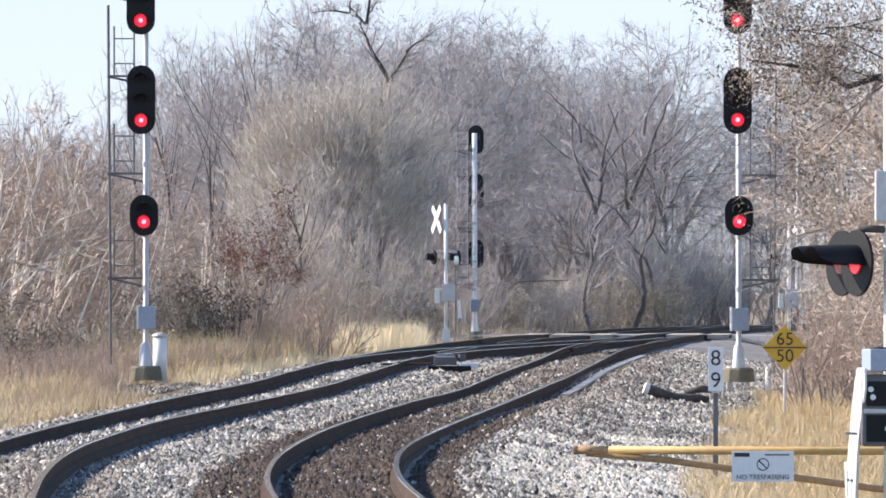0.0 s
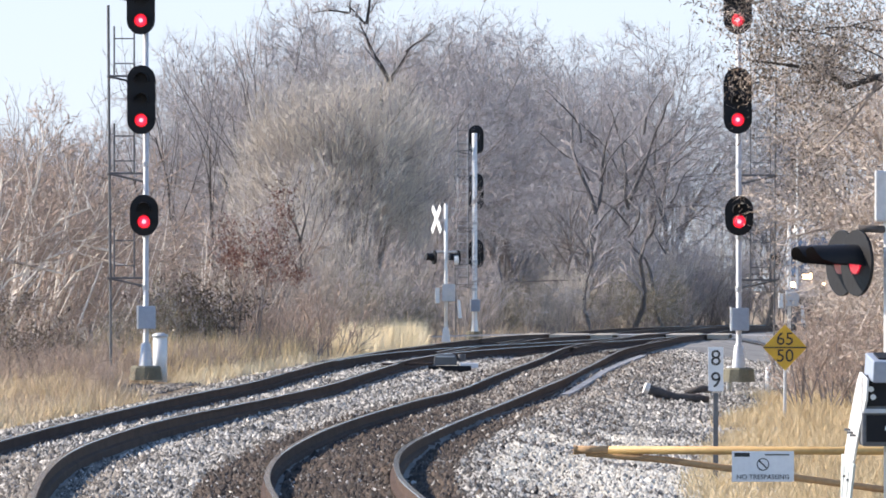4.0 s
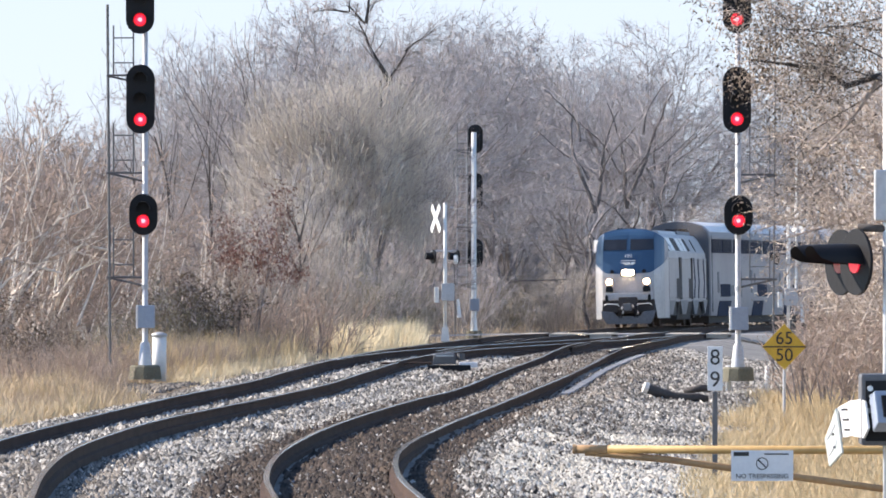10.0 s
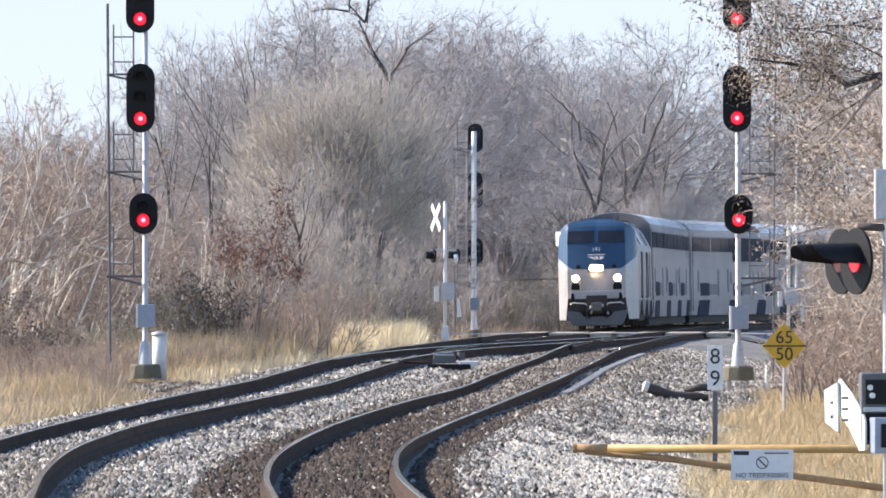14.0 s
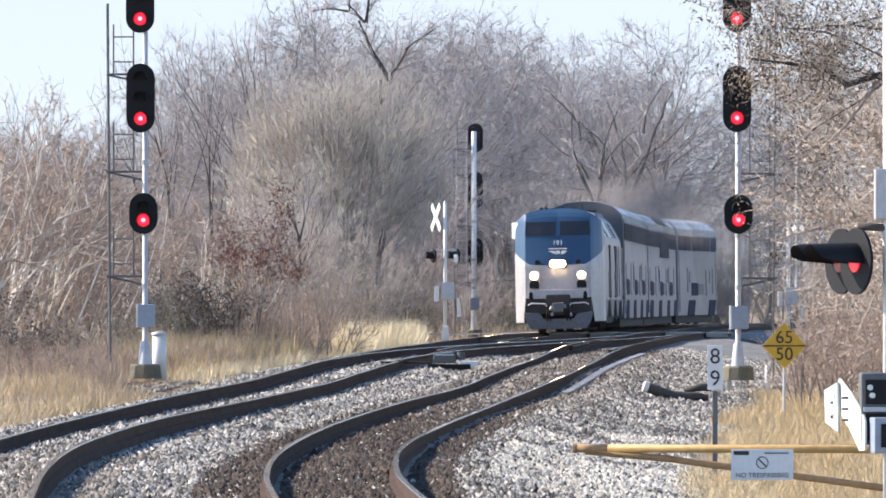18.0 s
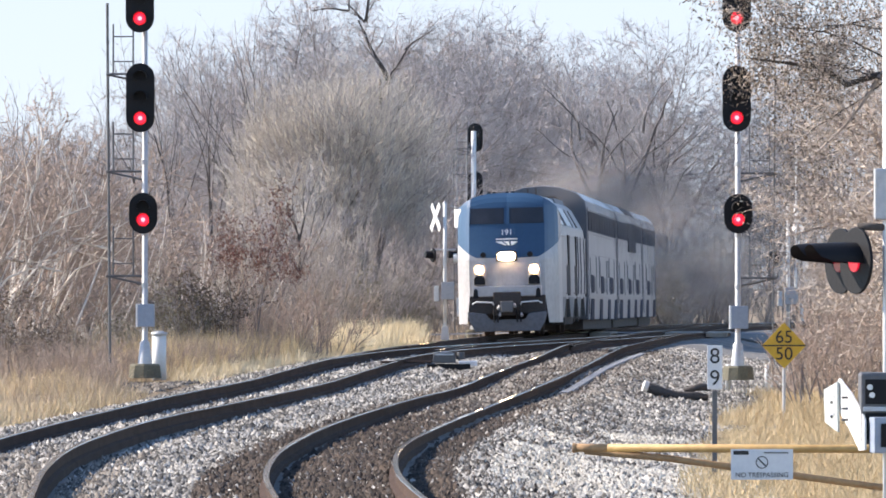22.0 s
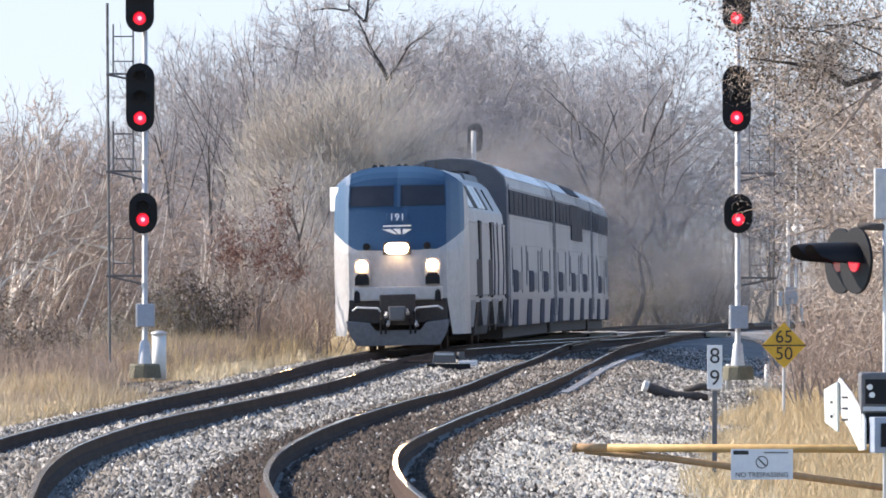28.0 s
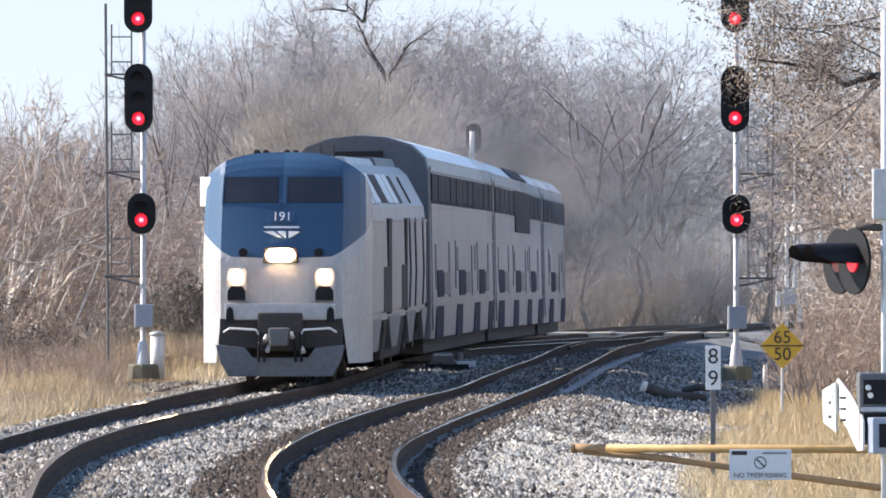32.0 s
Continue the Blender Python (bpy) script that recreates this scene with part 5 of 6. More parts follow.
dark = plant("bare_tree", "tall dark leafless tree with crooked limbs", "tree", "", out[0], out[1], out[-2] + out[-1], M_TWIG, bark=M_BARK_DARK, bough=M_BARK)
put(dark, -2.1, 300, 1.0, 0)
limbs = [((0.0, 0, -0.3), (0.01, 0, 1), 7.0, 0.17), ((0.0, 0, 6.5), (0.24, 0, 1), 6.6, 0.115), ((0.0, 0, 6.3), (-0.26, 0.1, 1), 5.6, 0.11), ((0.0, 0, 4.9), (0.8, 0, 0.9), 3.8, 0.055),
         ((0.0, 0, 5.5), (-0.9, 0, 0.8), 3.8, 0.055), ((0.3, 0, 8.0), (0.75, 0.1, 1), 4.0, 0.06), ((-0.3, 0, 8.0), (-0.6, 0, 1), 3.6, 0.06), ((0.8, 0, 10.0), (0.1, 0, 1), 3.6, 0.07)]
out, tips = grow(rng, limbs, (8, 6, 10), (0.5, 0.48, 0.42), 42, 0.10, 0.2, 0.009, (8, 5, 2), 0.66)
broad = plant("bare_tree", "broad bare tree with an upright dark trunk", "tree", "broad dark-limbed trees", out[0], out[1], out[-2], M_TWIG, bark=M_BARK_DUSK, fine=out[-1], bough=M_TWIG, slim=0.6)
put(broad, 9.0, 338, rz=0, top=14.0)
for x, y, top, rz in ((7.3, 335, 13.4, 150), (11.0, 343, 11.6, 215)):
    put(broad, x, y, rz=rz, top=top)
# big pale thicket left of the track: stems that fan into a rounded crown of fine upright twigs
def dome_thicket(seed, rx, rz, cz, n, label):
    rng = np.random.default_rng(seed)
    limbs, boughs, twigs, fine = [], [], [], []
    def on_dome(count, low):
        v = rng.normal(0, 1, (count, 3))
        v /= np.linalg.norm(v, axis=1, keepdims=True)
        v[:, 2] = np.where(v[:, 2] < low, -v[:, 2] * 0.6, v[:, 2])
        return v
    for v in on_dome(46, -0.1):
        base = np.array([v[0] * rx * 0.25, v[1] * rx * 0.25, -0.2])
        mid = np.array([v[0] * rx * 0.5, v[1] * rx * 0.5, cz * 0.75]) + rng.normal(0, 0.25, 3)
        top = np.array([v[0] * rx, v[1] * rx, cz + v[2] * rz]) * 0.9
        limbs.append((*base, *mid, 0.06, 0.04))
        limbs.append((*mid, *top, 0.04, 0.012))
        for f in rng.uniform(0.1, 1.0, 16):
            p = mid + (top - mid) * f
            q = p + np.array([v[0] + rng.normal(0, 0.7), v[1] + rng.normal(0, 0.7), rng.uniform(0.3, 1.4)]) * rng.uniform(0.4, 1.0)
            boughs.append((*p, *q, 0.016, 0.008))
    mid = np.array([0, 0, cz])
    for v in on_dome(n // 30, -0.6):
        k = (1 - 0.55 * rng.random() ** 1.6) * (1 + 0.30 * noise.noise((v[0] * 2.2 + seed, v[1] * 2.2, v[2] * 2.2)))
        c = mid + v * np.array([rx, rx, rz]) * k
        lean = np.array([v[0] * 0.6 + rng.normal(0, 0.35), v[1] * 0.6 + rng.normal(0, 0.35), 0.75])
        boughs.append((*(c - lean * 0.9), *(c + lean * 0.3), 0.013, 0.007))
        for _ in range(30):
            p = c + rng.normal(0, 0.28, 3)
            d = (lean * (0.7, 0.7, 1.1) + rng.normal(0, 0.55, 3)) * rng.uniform(0.14, 0.46)
            fine.append((*p, *(p + d), rng.uniform(0.005, 0.010), 0.0))
    n = len(fine)
    for i in range(0, n, 12):
        x0, y0, z0, x1, y1, z1, r, _ = fine[i]
        twigs.append((x0, y0, z0 - 0.4, x1, y1, z1, 0.009, 0.0))
    return plant("thicket", label, "shrub", "large pale thickets", limbs, boughs, twigs, M_TWIG_TAN, bark=M_BARK, fine=fine, bough=M_TWIG)


big = [dome_thicket(91, 3.7, 3.9, 5.6, 45000, "large rounded pale thicket of fine bare twigs")]
put(big[0], -3.9, 264, 1.08, 20)
pale = [brush(96 + k, 7.0, 14, (M_TWIG_TAN, M_TWIG)[k], 0.75, wide=0.8, label="rounded pale thicket of fine bare twigs", group="large pale thickets", kids=(10, 7, 9), angle=38, up=0.10, rmin=0.009, slim=0.6, bough=M_TWIG) for k in range(2)]
for x, y, k, top, rz in ((-6.6, 258, 0, 7.6, 130), (-5.2, 255, 1, 6.8, 250), (-1.9, 271, 1, 8.4, 200), (-7.9, 262, 1, 7.4, 40), (-3.6, 254, 0, 6.0, 310)):
    put(pale[k], x, y, rz=rz, top=top)
for x, y, k, top, rz in ((6.2, 336, 0, 3.9, 0), (7.3, 338, 0, 3.4, 90), (5.4, 334, 0, 3.0, 200), (11.4, 358, 1, 7.0, 10), (12.6, 360, 1, 6.2, 120), (13.6, 362, 0, 6.6, 240), (14.6, 364, 1, 5.8, 330), (10.6, 356, 0, 5.4, 60)):
    put(pale[k], x, y, rz=rz, top=top)
# grey sapling in front of it
sapling = wood_tree(95, 7.0, M_TWIG_GREY, "slim grey bare tree before the pale thicket", (9, 6, 5, 4), "", angle=34, bark=M_BARK_DARK, rmin=0.008, thick=0.011, up=0.12)
put(sapling, -5.06, 243, top=7.4)
k = 0
# row of scrub under and beside it
for k in range(34):
    y = rnd.uniform(226, 290)
    x = left_x(y) - rnd.uniform(5.5, 9.5) - (y < 230) * 1.0
    put(scrub[k % 3], x, y, rnd.uniform(0.45, 0.95), rnd.uniform(0, 360))
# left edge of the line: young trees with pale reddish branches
edge = [brush(61 + k, 7.0, 9, M_TWIG_RED, 0.75, wide=0.8, label="young bare tree with pale reddish spreading branches", name="young_tree", category="tree", group="young trees beside the line", kids=(8, 5, 5), rmin=0.015, angle=50, up=0.04, bark=M_LIMB_SUNLIT, bough=M_TWIG_PALE, slim=0.55) for k in range(2)]
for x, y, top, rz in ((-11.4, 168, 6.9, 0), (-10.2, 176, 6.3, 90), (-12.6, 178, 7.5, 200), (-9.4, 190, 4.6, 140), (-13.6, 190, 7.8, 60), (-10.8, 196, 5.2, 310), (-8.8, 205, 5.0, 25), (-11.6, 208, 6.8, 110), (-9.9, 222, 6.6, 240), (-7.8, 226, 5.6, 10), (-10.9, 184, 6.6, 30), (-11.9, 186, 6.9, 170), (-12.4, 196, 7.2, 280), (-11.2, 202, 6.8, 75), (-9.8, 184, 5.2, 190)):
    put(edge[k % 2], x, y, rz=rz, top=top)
    k += 1
# young tree at the edge of the verge, sunlight painted into its pale leaning limbs
rng = np.random.default_rng(66)
bent = [[(-0.9, 0, -0.2), (-0.12, 0, 1.9), (0.63, 0, 2.75), (1.45, 0, 3.05)], [(-0.7, 0.1, -0.2), (0.3, 0.1, 2.95), (0.89, 0.1, 3.65), (1.62, 0.1, 3.95)], [(-0.5, 0.2, -0.2), (0.0, 0.2, 3.5), (0.4, 0.2, 4.7), (0.5, 0.2, 5.6)], [(-0.9, 0.1, 0.3), (0.5, 0.1, 3.3), (2.2, 0.2, 2.9)]]
rows, starts = [], []
for way in bent:
    for i, (a, b) in enumerate(zip(way, way[1:])):
        rows.append((*a, *b, 0.06 - 0.015 * i, 0.045 - 0.015 * i))
        d = Vector(b) - Vector(a)
        for f in (0.35, 0.65, 0.95):
            starts.append((tuple(Vector(a) + d * f), (d.x * 0.4 + rng.normal(0, 0.5), rng.normal(0, 0.5), d.z * 0.4 + rng.uniform(0.2, 1.0)), rng.uniform(0.8, 1.7), 0.02))
out, tips = grow(rng, starts, (6, 5, 4), (0.5, 0.5, 0.5), 42, 0.05, 0.15, 0.007, (3, 2, 2))
leaning = plant("young_tree", "young bare tree with pale leaning limbs", "tree", "young trees beside the line", rows + out[0], out[1], out[-2] + out[-1], M_TWIG_RED, bark=M_LIMB_SUNLIT, bough=M_TWIG_PALE)
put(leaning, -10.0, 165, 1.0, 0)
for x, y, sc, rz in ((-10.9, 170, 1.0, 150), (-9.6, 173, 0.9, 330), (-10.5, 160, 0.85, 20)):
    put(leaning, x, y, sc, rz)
thin = [wood_tree(121 + k, 12.0, M_TWIG, "slender bare tree rising above the thickets", (7, 4, 3, 3), "slender trees", angle=24, rmin=0.011, thick=0.008, up=0.2, bark=M_BARK_DARK) for k in range(2)]
for x, y, top, rz in ((-11.0, 292, 14.0, 0), (-10.1, 298, 14.8, 120), (-9.3, 290, 13.0, 60), (-8.6, 300, 15.0, 200), (-12.4, 296, 12.0, 10), (-14.0, 300, 11.0, 80), (-15.6, 300, 10.0, 150), (-14.4, 235, 9.2, 30), (-13.2, 240, 9.6, 170), (-12.1, 238, 9.0, 260), (-15.0, 246, 10.0, 310)):
    put(thin[k % 2], x, y, rz=rz, top=top)
    k += 1
# leafy shrubs
russet = brush(140, 4.2, 4, M_TWIG_RED, 0.12, angle=20, label="shrub holding russet dead leaves", name="leafy_shrub", group="leafy shrubs", kids=(6, 5, 4), leaf=((9, 0.13, 0.06, 0.7), M_LEAF_RED), leaf_from=2.4)
gloom = brush(142, 2.8, 8, M_TWIG, 0.9, label="dark shrub with withered brown leaves", name="leafy_shrub", group="leafy shrubs", kids=(6, 5, 4), leaf=((3, 0.18, 0.085, 0.75), M_LEAF_BROWN), wide=0.8)
for x, y, top, rz in ((-6.7, 184, 2.9, 0), (-7.2, 187, 2.4, 80), (-10.6, 160, 1.6, 200), (-9.3, 155, 1.5, 40), (-8.7, 158, 1.3, 120), (-10.9, 166, 2.8, 300), (-9.5, 150, 1.35, 10), (-9.15, 152, 1.1, 130)):
    put(gloom, x, y, rz=rz, top=top)
put(russet, -5.25, 184, rz=0, top=4.8)
put(russet, -4.75, 187, rz=120, top=4.0)
darkleaf = brush(141, 2.8, 8, M_TWIG, 0.9, label="dark shrub with olive-brown leaves", name="leafy_shrub", group="leafy shrubs", kids=(6, 5, 4), leaf=((4, 0.15, 0.06, 0.8), M_LEAF_OLIVE), wide=0.8)
for x, y, top, rz in ((-6.9, 180, 2.6, 0), (-6.3, 184, 2.0, 70), (-11.0, 158, 2.0, 30), (-5.3, 194, 1.7, 200), (-12.0, 160, 2.4, 100), (-7.8, 160, 1.7, 190), (-7.4, 162, 1.1, 10), (-8.6, 158, 1.2, 80), (-2.7, 247, 3.2, 20), (-1.7, 252, 2.6, 150), (-3.6, 243, 2.4, 260), (8.8, 338, 3.4, 20), (9.8, 342, 3.0, 140), (10.8, 347, 3.4, 250), (4.2, 330, 2.6, 60), (2.6, 322, 2.8, 300), (3.0, 344, 3.0, 200)):
    put(darkleaf, x, y, rz=rz, top=top)
# right side: trees that still hold brown leaves, reaching over the signal
oak = []
for k in range(3):
    rng = np.random.default_rng(150 + k)
    out, tips = grow(rng, [((0, 0, -0.2), (-0.10, 0, 1), 7.2, 0.15)], (13, 7, 7, 10), (0.58, 0.5, 0.42, 0.55), 60, 0.03, 0.24, 0.009, (6, 4, 2), low=0.26)
    lf = leaves(rng, tips, 3, 0.2, 0.05, 0.5)
    oak.append(plant("leafy_tree", "tree with tangled branches holding dead brown leaves", "tree", "leaf-holding trees", out[0] + out[1], sum(out[2:-2], []), out[-2], M_TWIG_BROWN, fine=out[-1], leaf_sets=[(lf, M_LEAF_TAN)], bark=M_TWIG_PALE, slim=0.75))
for x, y, s, rz, k in ((9.5, 106, 1.0, 0, 0), (10.3, 114, 1.05, 60, 2), (10.7, 123, 1.05, 100, 1), (11.4, 131, 1.0, 240, 0), (11.9, 138, 1.1, 200, 2), (12.6, 146, 1.1, 320, 1),
                       (13.0, 156, 1.1, 40, 0), (13.6, 166, 1.15, 130, 2), (14.4, 176, 1.2, 300, 1), (15.2, 190, 1.25, 160, 2), (14.2, 132, 1.2, 220, 1), (16.5, 150, 1.3, 280, 0), (17.6, 212, 1.3, 20, 0), (19.5, 236, 1.3, 90, 2), (21.0, 262, 1.3, 70, 1), (12.6, 120, 1.35, 10, 0), (12.2, 140, 1.4, 75, 2), (11.6, 150, 1.3, 190, 1)):
    put(oak[k], x, y, s, rz)
rng = np.random.default_rng(160)
out, tips = grow(rng, [((0, 0, 5.7), (-1, 0.1, 0.06), 3.0, 0.02), ((0, 0.3, 6.2), (-1, -0.2, 0.16), 3.0, 0.02), ((0, 0.2, 6.6), (-1, 0.2, 0.10), 3.2, 0.022), ((0, 0, 6.9), (-1, -0.1, 0.12), 3.1, 0.022), ((0, 0.1, 7.2), (-0.9, 0.1, 0.3), 3.0, 0.022)], (10, 6, 6), (0.5, 0.5, 0.45), 50, 0.0, 0.18, 0.006, (6, 3, 2))
out[0].append((0, 0.1, -0.2, 0.0, 0.1, 7.3, 0.16, 0.07))
for row in ((0, 0, 6.3, -1.0, 0, 6.12, 0.06, 0.055), (-1.0, 0, 6.12, -1.48, 0, 5.96, 0.055, 0.05), (-1.48, 0, 5.96, -1.86, 0, 6.25, 0.05, 0.04), (-1.86, 0, 6.25, -3.2, 0, 6.42, 0.04, 0.015)):
    out[0].append(row)
for row in ((-0.9, -0.1, 6.12, -1.15, -0.1, 5.75, 0.05, 0.045), (-1.15, -0.1, 5.75, -1.5, -0.1, 5.28, 0.045, 0.035), (-1.5, -0.1, 5.28, -1.95, -0.1, 4.85, 0.035, 0.015)):
    out[1].append(row)
overhang = plant("leafy_tree", "slender tree whose leafy boughs reach across the signal", "tree", "leaf-holding trees", out[0], out[1], out[-2] + out[-1], M_TWIG_BROWN, [(leaves(rng, tips, 3, 0.16, 0.045, 0.8), M_LEAF_TAN), (leaves(rng, tips, 4, 0.2, 0.05, 0.9), M_LEAF_BROWN)], bark=M_BARK_DARK, bough=M_TWIG_PALE)
put(overhang, 8.35, 118, 1.0, 0)
tangle = [brush(180 + k, 5.0, 10, M_TWIG_BROWN, 0.6, label="tall tangled shrub thick with dead tan leaves", name="leafy_shrub", group="leafy shrubs", kids=(7, 7, 9), wide=0.8, leaf=((3, 0.18, 0.045, 0.5), M_LEAF_TAN), up=0.1, angle=44) for k in range(2)]
for k in range(16):
    y = 158 + 5.5 * k
    put(tangle[k % 2], 0.0535 * y + 2.45 + rnd.uniform(0, 0.4) + (k % 3) * 0.9, y, rnd.uniform(0.85, 1.15), rnd.uniform(0, 360))
for x, y in ((18.0, 300), (18.4, 312), (17.2, 290)):
    put(tangle[y % 2], x, y, 1.1, x * 50)
bramble = [brush(170 + k, 2.4, 9, M_TWIG_RED, 0.9, label="tangled reddish-brown bramble bush in dry grass", name="bramble", group="brambles", kids=(7, 5, 5), wide=0.8, leaf=((1, 0.08, 0.03, 0.6), M_LEAF_TAN)) for k in range(2)]
for k in range(22):
    y = rnd.uniform(134, 172)
    x = y * rnd.uniform(0.0535, 0.070)
    put(bramble[k % 2], x, y, rnd.uniform(0.6, 0.95), rnd.uniform(0, 360))
for k in range(16):
    y = rnd.uniform(150, 190)
    x = -y * 0.0637 + rnd.uniform(-1.5, 3.2)
    put(bramble[k % 2], x, y, rnd.uniform(0.45, 0.8), rnd.uniform(0, 360))


# ---- grass: blades in patches, each patch one mass ----
def grass(name, label, area, count, h, mat, seed, test=None, lean=0.35, width=0.009):
    rng = np.random.default_rng(seed)
    tris = []
    (x0, x1), (y0, y1) = area
    n = 0
    while n < count:
        cx, cy = rng.uniform(x0, x1), rng.uniform(y0, y1)
        bare = abs(cx + 6.05) < 0.8 and 136 < cy < 147.6      # trodden ballast at the foot of the signal
        if bare or (test and not test(cx, cy)):
            n += 0.02
            continue
        z = ground_z(cx, cy)
        lx, rx = left_x(cy), right_x(cy)
        if lx - 3.7 < cx < rx + 5.2:
            z = max(z, ballast_height(cx, cy))
        th = h * rng.uniform(0.5, 1.15) * (0.75 + 0.5 * noise.noise((cx * 0.7, cy * 0.25, seed)))
        for _ in range(9):
            bx, by = cx + rng.normal(0, 0.13), cy + rng.normal(0, 0.13)
            a = rng.uniform(0, math.tau)
            w = width * rng.uniform(0.7, 1.4)
            hh = th * rng.uniform(0.6, 1.2)
            dx, dy = rng.normal(0, lean, 2) * hh
            tris.append(((bx - w * math.cos(a), by - w * math.sin(a), z - 0.03), (bx + w * math.cos(a), by + w * math.sin(a), z - 0.03), (bx + dx, by + dy, z + hh)))
            n += 1
    ob = link_mesh(name, tri_mesh(name, tris), mat)
    return tagged(ob, label, "grass", kind="stuff")


grass("dry_grass", "tall straw-coloured winter grass beside the track", ((-14, -5.6), (100, 160)), 56000, 0.42, M_GRASS, 1, lambda x, y: x < left_x(y) - 3.0 - 0.5 * noise.noise((x, y * 0.5, 1)) and noise.noise((x * 0.6, y * 0.22, 8)) > -0.42 + 0.25 * smooth(-9.5, -6.5, x), 0.55, 0.008)
grass("dry_grass", "tall straw-coloured grass behind the pipe gate", ((2.9, 8.6), (66, 146)), 80000, 0.34, M_GRASS, 2, lambda x, y: x > right_x(y) + 4.7 + 0.6 * noise.noise((x * 0.5, y * 0.2, 2)), 0.6, 0.007)
grass("bleached_grass", "pale bleached grass along the far verge", ((-7.0, 2.2), (196, 262)), 34000, 0.95, M_GRASS_PALE, 3, lambda x, y: left_x(y) - 6.4 < x < min(left_x(y) - 3.3, -0.0035 * y))
grass("weeds", "brown dead weeds below the thickets", ((-15, -2.5), (141, 215)), 34000, 0.7, M_WEED, 4, lambda x, y: x < left_x(y) - (4.5 + 0.8 * noise.noise((x, y * 0.4, 5)) if y < 196 else 3.1))
grass("dry_grass", "thin straw grass under the wood", ((-26, 12), (255, 350)), 12000, 0.8, M_WEED, 5, lambda x, y: x < left_x(y) - 4.0)
grass("weeds", "brown dead weeds among the straw grass", ((-11, -6.0), (112, 150)), 14000, 0.55, M_WEED, 6, lambda x, y: x < left_x(y) - 3.1 and noise.noise((x * 0.5, y * 0.2, 4)) > 0.05 - 0.3 * smooth(-8.5, -6.4, x), 0.5, 0.008)
grass("weeds", "tall dead weed stalks at the foot of the young trees", ((-12, -5.2), (148, 176)), 3600, 1.15, M_WEED, 9, lambda x, y: x < left_x(y) - 4.2 and noise.noise((x * 0.6, y * 0.2, 21)) > -0.1, 0.16, 0.008)
grass("dry_grass", "tall tan grass at the foot of the shrubs", ((-8.2, -2.8), (154, 184)), 13000, 0.95, M_GRASS, 10, lambda x, y: x < left_x(y) - 3.9 and noise.noise((x * 0.6, y * 0.25, 31)) > -0.25, 0.3, 0.009)
grass("bleached_grass", "pale straw grass in a sunny patch", ((-12, -5.6), (96, 128)), 9000, 0.40, M_GRASS_PALE, 7, lambda x, y: x < left_x(y) - 3.1 and noise.noise((x * 0.5, y * 0.15, 14)) > -0.05, 0.55, 0.008)
grass("bleached_grass", "sunlit straw grass along the ballast edge", ((-8.4, -2.6), (146, 200)), 5000, 0.42, M_GRASS_PALE, 8, lambda x, y: left_x(y) - 4.9 < x < left_x(y) - 3.2 and noise.noise((x * 0.7, y * 0.25, 11)) > -0.15, 0.5, 0.009)
for x, y, sc in ((-6.75, 140.5, 0.36), (-7.15, 142.5, 0.42), (-7.7, 146, 0.5), (-8.6, 150, 0.5)):
    put(bramble[0], x, y, sc, x * 77)
for k in range(18):                                  # low brown brush between the straw and the young trees
    y = 139 + 1.05 * k
    put(bramble[k % 2], -6.75 - 0.0052 * y * ((k * 5) % 9) / 2.2, y, 0.34 + 0.04 * ((k * 3) % 5), k * 67)
for k in range(16):
    y = rnd.uniform(150, 190)
    put(bramble[k % 2], left_x(y) - rnd.uniform(3.9, 5.4), y, rnd.uniform(0.25, 0.45), rnd.uniform(0, 360))
for k in range(9):
    put(bramble[k % 2], -5.6 + 0.3 * k, 186 + (k % 3) * 5, rnd.uniform(0.7, 1.1), rnd.uniform(0, 360))
# ---- ties: each a part of its track ----
tie_me = bpy.data.meshes.new("tie")
bm = box((0, 0, -0.09), (2.6, 0.23, 0.18), 0.012)
bm.to_mesh(tie_me)
bm.free()
tie_me.materials.append(M_TIE)
rt = random.Random(8)
for tr, line in ((left_track, left_x), (right_track, right_x)):
    y = 62.0
    while y < 205:
        s = line(y + 0.5) - line(y - 0.5)
        ob = new("tie", tie_me)
        ob.parent = tr
        ob.matrix_basis = Matrix.Translation((line(y) + rt.uniform(-0.04, 0.04), y, rail_z(y) - (0.255 if tr is right_track else 0.25) + rt.uniform(-0.022, 0.012))) @ Matrix.Rotation(-math.atan(s) + rt.uniform(-0.015, 0.015), 4, "Z") @ Matrix.Rotation(cant(y) / 0.75, 4, "Y")
        y += 0.53


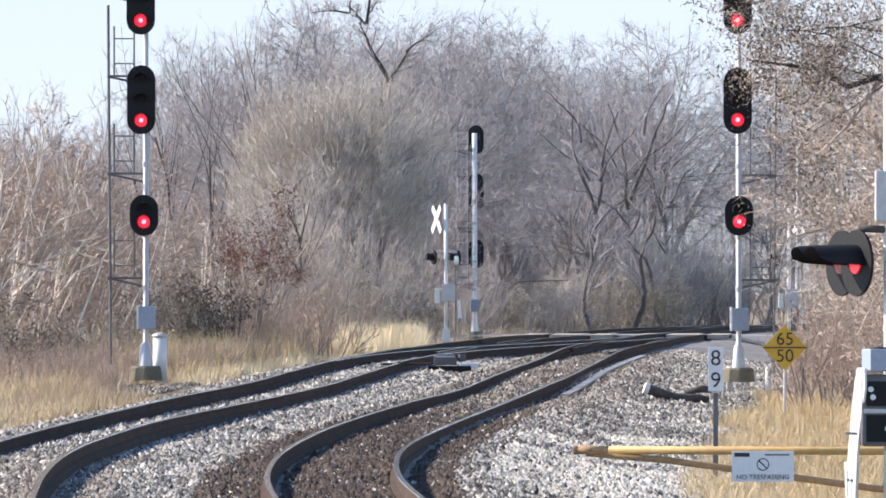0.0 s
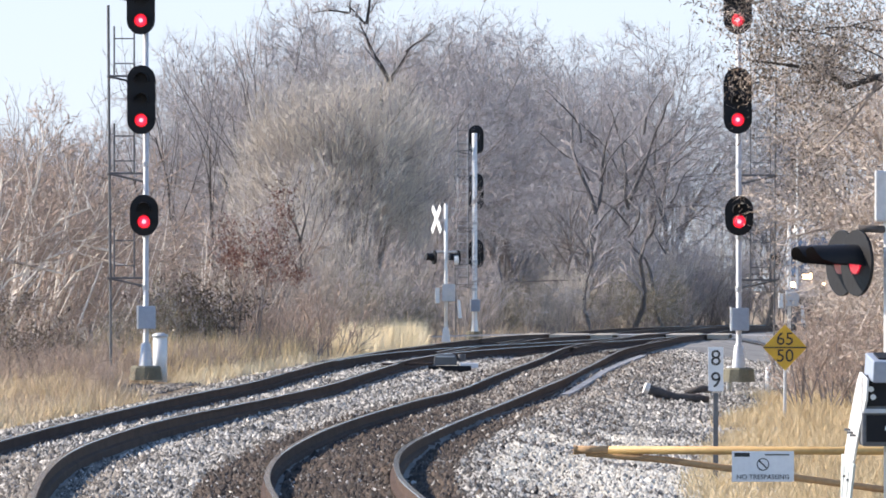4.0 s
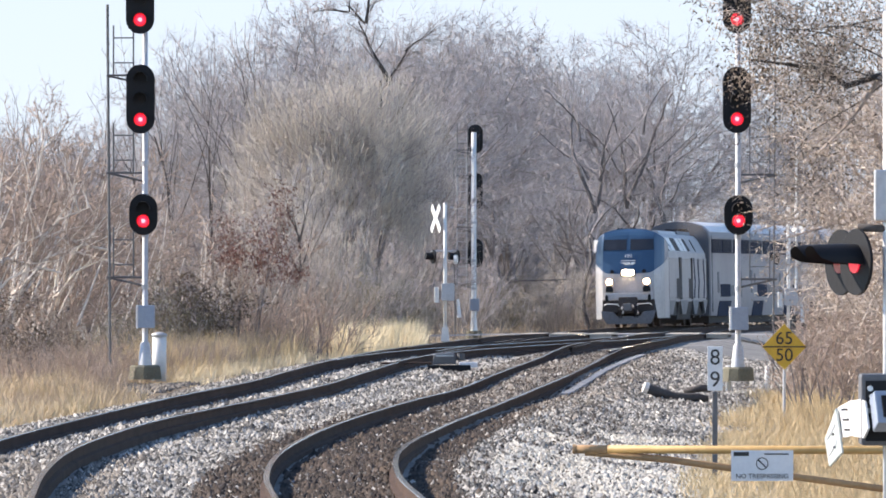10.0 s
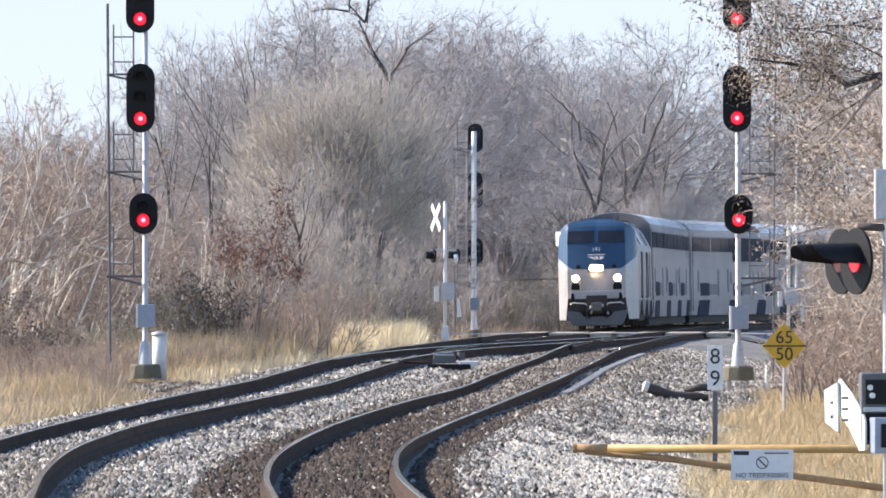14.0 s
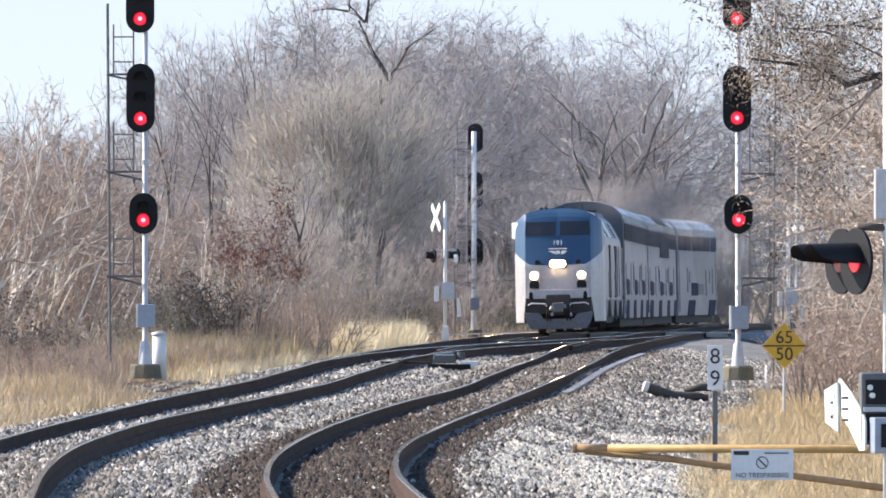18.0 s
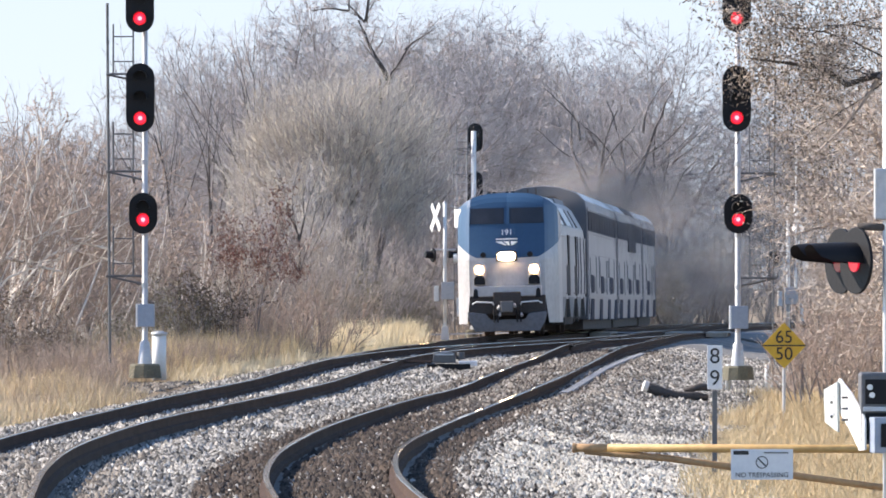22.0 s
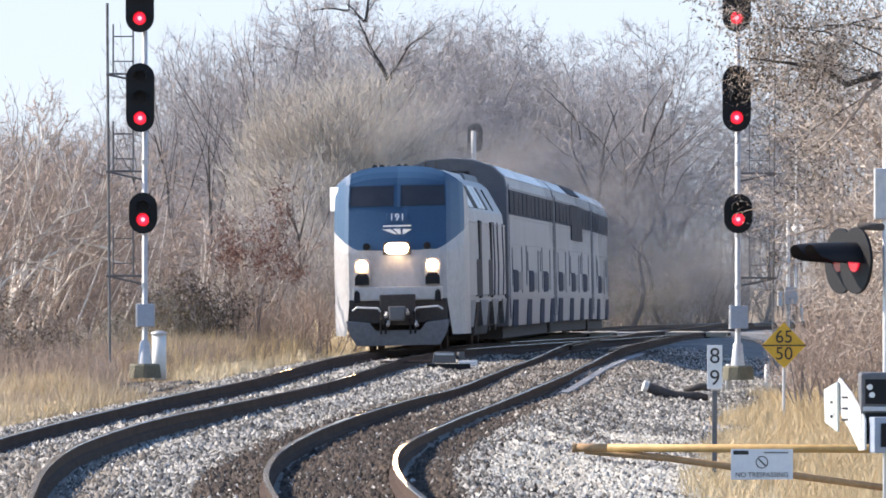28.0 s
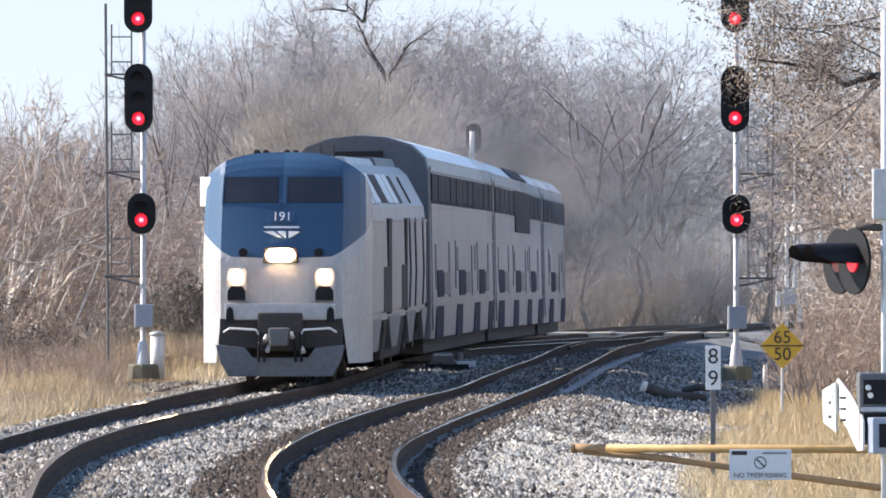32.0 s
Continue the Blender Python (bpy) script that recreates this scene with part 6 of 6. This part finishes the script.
# ---- loose ballast stones ----
def stones(name, label, count, pick, size, mat, seed):
    rng = np.random.default_rng(seed)
    c = np.array([pick(rng) for _ in range(count)])
    n = len(c)
    r = size * np.clip(np.exp(rng.normal(-0.1, 0.45, (n, 1))), 0.35, 2.2)
    ang = np.arange(4)[None] * math.pi / 2 + rng.uniform(-0.5, 0.5, (n, 4)) + rng.uniform(0, math.tau, (n, 1))
    rad = rng.uniform(0.6, 1.3, (n, 4)) * r
    low = np.stack([rad * np.cos(ang), rad * np.sin(ang), rng.uniform(-0.7, 0.1, (n, 4)) * r], 2)
    tip = np.stack([rng.normal(0, 0.35, n), rng.normal(0, 0.35, n), rng.uniform(0.5, 1.1, n)], 1) * r
    v = np.concatenate([low, tip[:, None, :]], 1) + c[:, None, :]
    tri = np.array([(0, 1, 4), (1, 2, 4), (2, 3, 4), (3, 0, 4)])
    idx = (tri.reshape(1, -1) + (np.arange(n) * 5)[:, None]).ravel().astype(np.int32)
    me = bpy.data.meshes.new(name)
    me.vertices.add(n * 5)
    me.vertices.foreach_set("co", v.ravel())
    me.loops.add(len(idx))
    me.loops.foreach_set("vertex_index", idx)
    me.polygons.add(n * 4)
    me.polygons.foreach_set("loop_start", (np.arange(n * 4) * 3).astype(np.int32))
    me.update(calc_edges=True)
    return tagged(link_mesh(name, me, mat), label, "ballast stones", kind="stuff")


def pick_grey(rng):
    while True:
        y = 64 + 130 * rng.random() ** 1.6
        lx, rx = left_x(y), right_x(y)
        x = rng.uniform(lx - 3.0, rx + 5.4)
        if min(abs(x - o - e - 0.04) for o in (lx, rx) for e in (-0.7535, 0.7535)) < 0.12:
            continue
        if rx - 1.45 - 0.15 * (y < 88) < x < rx + 1.45 and rng.random() < 0.93 - 0.2 * smooth(112, 140, y):
            continue
        return (x, y, max(ballast_height(x, y), ground_z(x, y)) + 0.012)


def pick_brown(rng):
    while True:
        y = 64 + 120 * rng.random() ** 1.5
        rx = right_x(y)
        x = rng.uniform(rx - 1.6, rx + (2.9 if rng.random() < 0.25 else 1.5))
        if min(abs(x - rx - e - 0.04) for e in (-0.7535, 0.7535)) < 0.12 or rng.random() < 0.55 * smooth(108, 130, y):
            continue
        return (x, y, ballast_height(x, y) + 0.008)


stones("ballast_stones", "loose grey and white crushed ballast stones", 122000, pick_grey, 0.031, M_STONE, 21)
stones("ballast_stones", "brown oil-stained ballast stones between the rails", 40000, pick_brown, 0.032, M_STONE_BROWN, 22)


def pick_pale(rng):
    while True:
        y = rng.uniform(86, 113)
        x = right_x(y) + rng.uniform(1.9, 5.6)
        if noise.noise((x * 0.8, y * 0.3, 6)) + 0.5 * smooth(112, 96, y) > 0.15:
            return (x, y, max(ballast_height(x, y), ground_z(x, y)) + 0.016)


stones("pale_gravel", "pale fine gravel spread beside the track", 16000, pick_pale, 0.03, M_GRAVEL_PALE, 23)
def pick_dusty(rng):
    while True:
        y = 64 + 32 * rng.random()
        lx = left_x(y)
        x = rng.uniform(lx - 3.0, lx + 1.5)
        if min(abs(x - lx - e - 0.04) for e in (-0.7535, 0.7535)) > 0.12 and rng.random() > smooth(84, 96, y):
            return (x, y, max(ballast_height(x, y), ground_z(x, y)) + 0.02)


stones("ballast_stones", "dusty brown-grey ballast stones on the near track", 12000, pick_dusty, 0.032, M_STONE_DUSTY, 24)


def pick_between(rng):
    while True:
        y = 106 + 70 * rng.random()
        x = right_x(y) + rng.uniform(-1.5, 2.2)
        if min(abs(x - right_x(y) - e - 0.04) for e in (-0.7535, 0.7535)) > 0.12 and rng.random() < smooth(104, 126, y):
            return (x, y, ballast_height(x, y) + 0.012)


stones("ballast_stones", "dusty tan ballast stones between the far rails", 11000, pick_between, 0.033, M_STONE_DUSTY, 26)


def pick_foot(rng):
    x, y = rng.uniform(-6.95, -5.1), rng.uniform(134.5, 148)
    return (x, y, max(ballast_height(x, y), ground_z(x, y)) + 0.02)


stones("ballast_stones", "dusty ballast stones at the foot of the signal", 2600, pick_foot, 0.034, M_STONE_DUSTY, 25)
# ---- what moves ----
TRAIN_SPEED, TRAIN_START = 8.03, 387.8             # metres a second towards the camera; distance of the ditch lights at 0 s
ARC = [130 + 0.5 * i for i in range(-120, 700)]
ARC_S = [0.0]
for a, b in zip(ARC, ARC[1:]):
    ARC_S.append(ARC_S[-1] + math.hypot(b - a, left_x(b) - left_x(a)))


def along(y, back):
    """The point of the left track that lies so many metres behind the point at distance y."""
    s = float(np.interp(y, ARC, ARC_S)) + back
    v = float(np.interp(s, ARC_S, ARC))
    return Vector((left_x(v), v, rail_z(v)))


def car_pose(y, centre, half):
    f, r = along(y, centre - half), along(y, centre + half)
    back = (r - f).normalized()
    right = back.cross(Vector((0, 0, 1))).normalized()
    tilt = Matrix.Rotation(-0.022 * smooth(130, 165, f.y), 3, back)
    right = tilt @ right
    up = right.cross(back)
    m = Matrix((right, back, up)).transposed().to_4x4()
    m.translation = (f + r) / 2
    return m


def motions():
    times = [i * 0.5 for i in range(65)]
    for sm, back, aside, up in smoke:
        first = back < 30                            # the nearest puff drifts across and up late in the approach
        drift = [(1 - smooth(24, 30.5, t)) if first else 0.0 for t in times]
        walk(sm, [(t, Matrix.Translation((aside + 4.0 * d, 0, up - 1.0 * d)) @ car_pose(TRAIN_START - TRAIN_SPEED * t, back, 2.0)) for t, d in zip(times, drift)])
    walk(locomotive, [(t, car_pose(TRAIN_START - TRAIN_SPEED * t, 10.3, 6.6)) for t in times])
    for co, centre, half in zip(coaches, (33.9, 59.85, 79.9), (9.1, 9.1, 3.6)):
        walk(co, [(t, car_pose(TRAIN_START - TRAIN_SPEED * t, centre, half)) for t in times])
    lowering = [(0, 0), (1, 1), (2, 4), (3, 9), (4, 14), (5, 21), (6, 30), (7, 39), (8, 48), (9, 56), (10, 64), (11, 73), (12, 82), (13, 88), (14, 90), (32, 90)]
    walk(gate_arm, [(t, Matrix.Translation(GATE_AXIS) @ pose(0, 0, 0, 0, 0, 11) @ pose(0, 0, 0, a - 90, 0, 0)) for t, a in lowering])


motions()
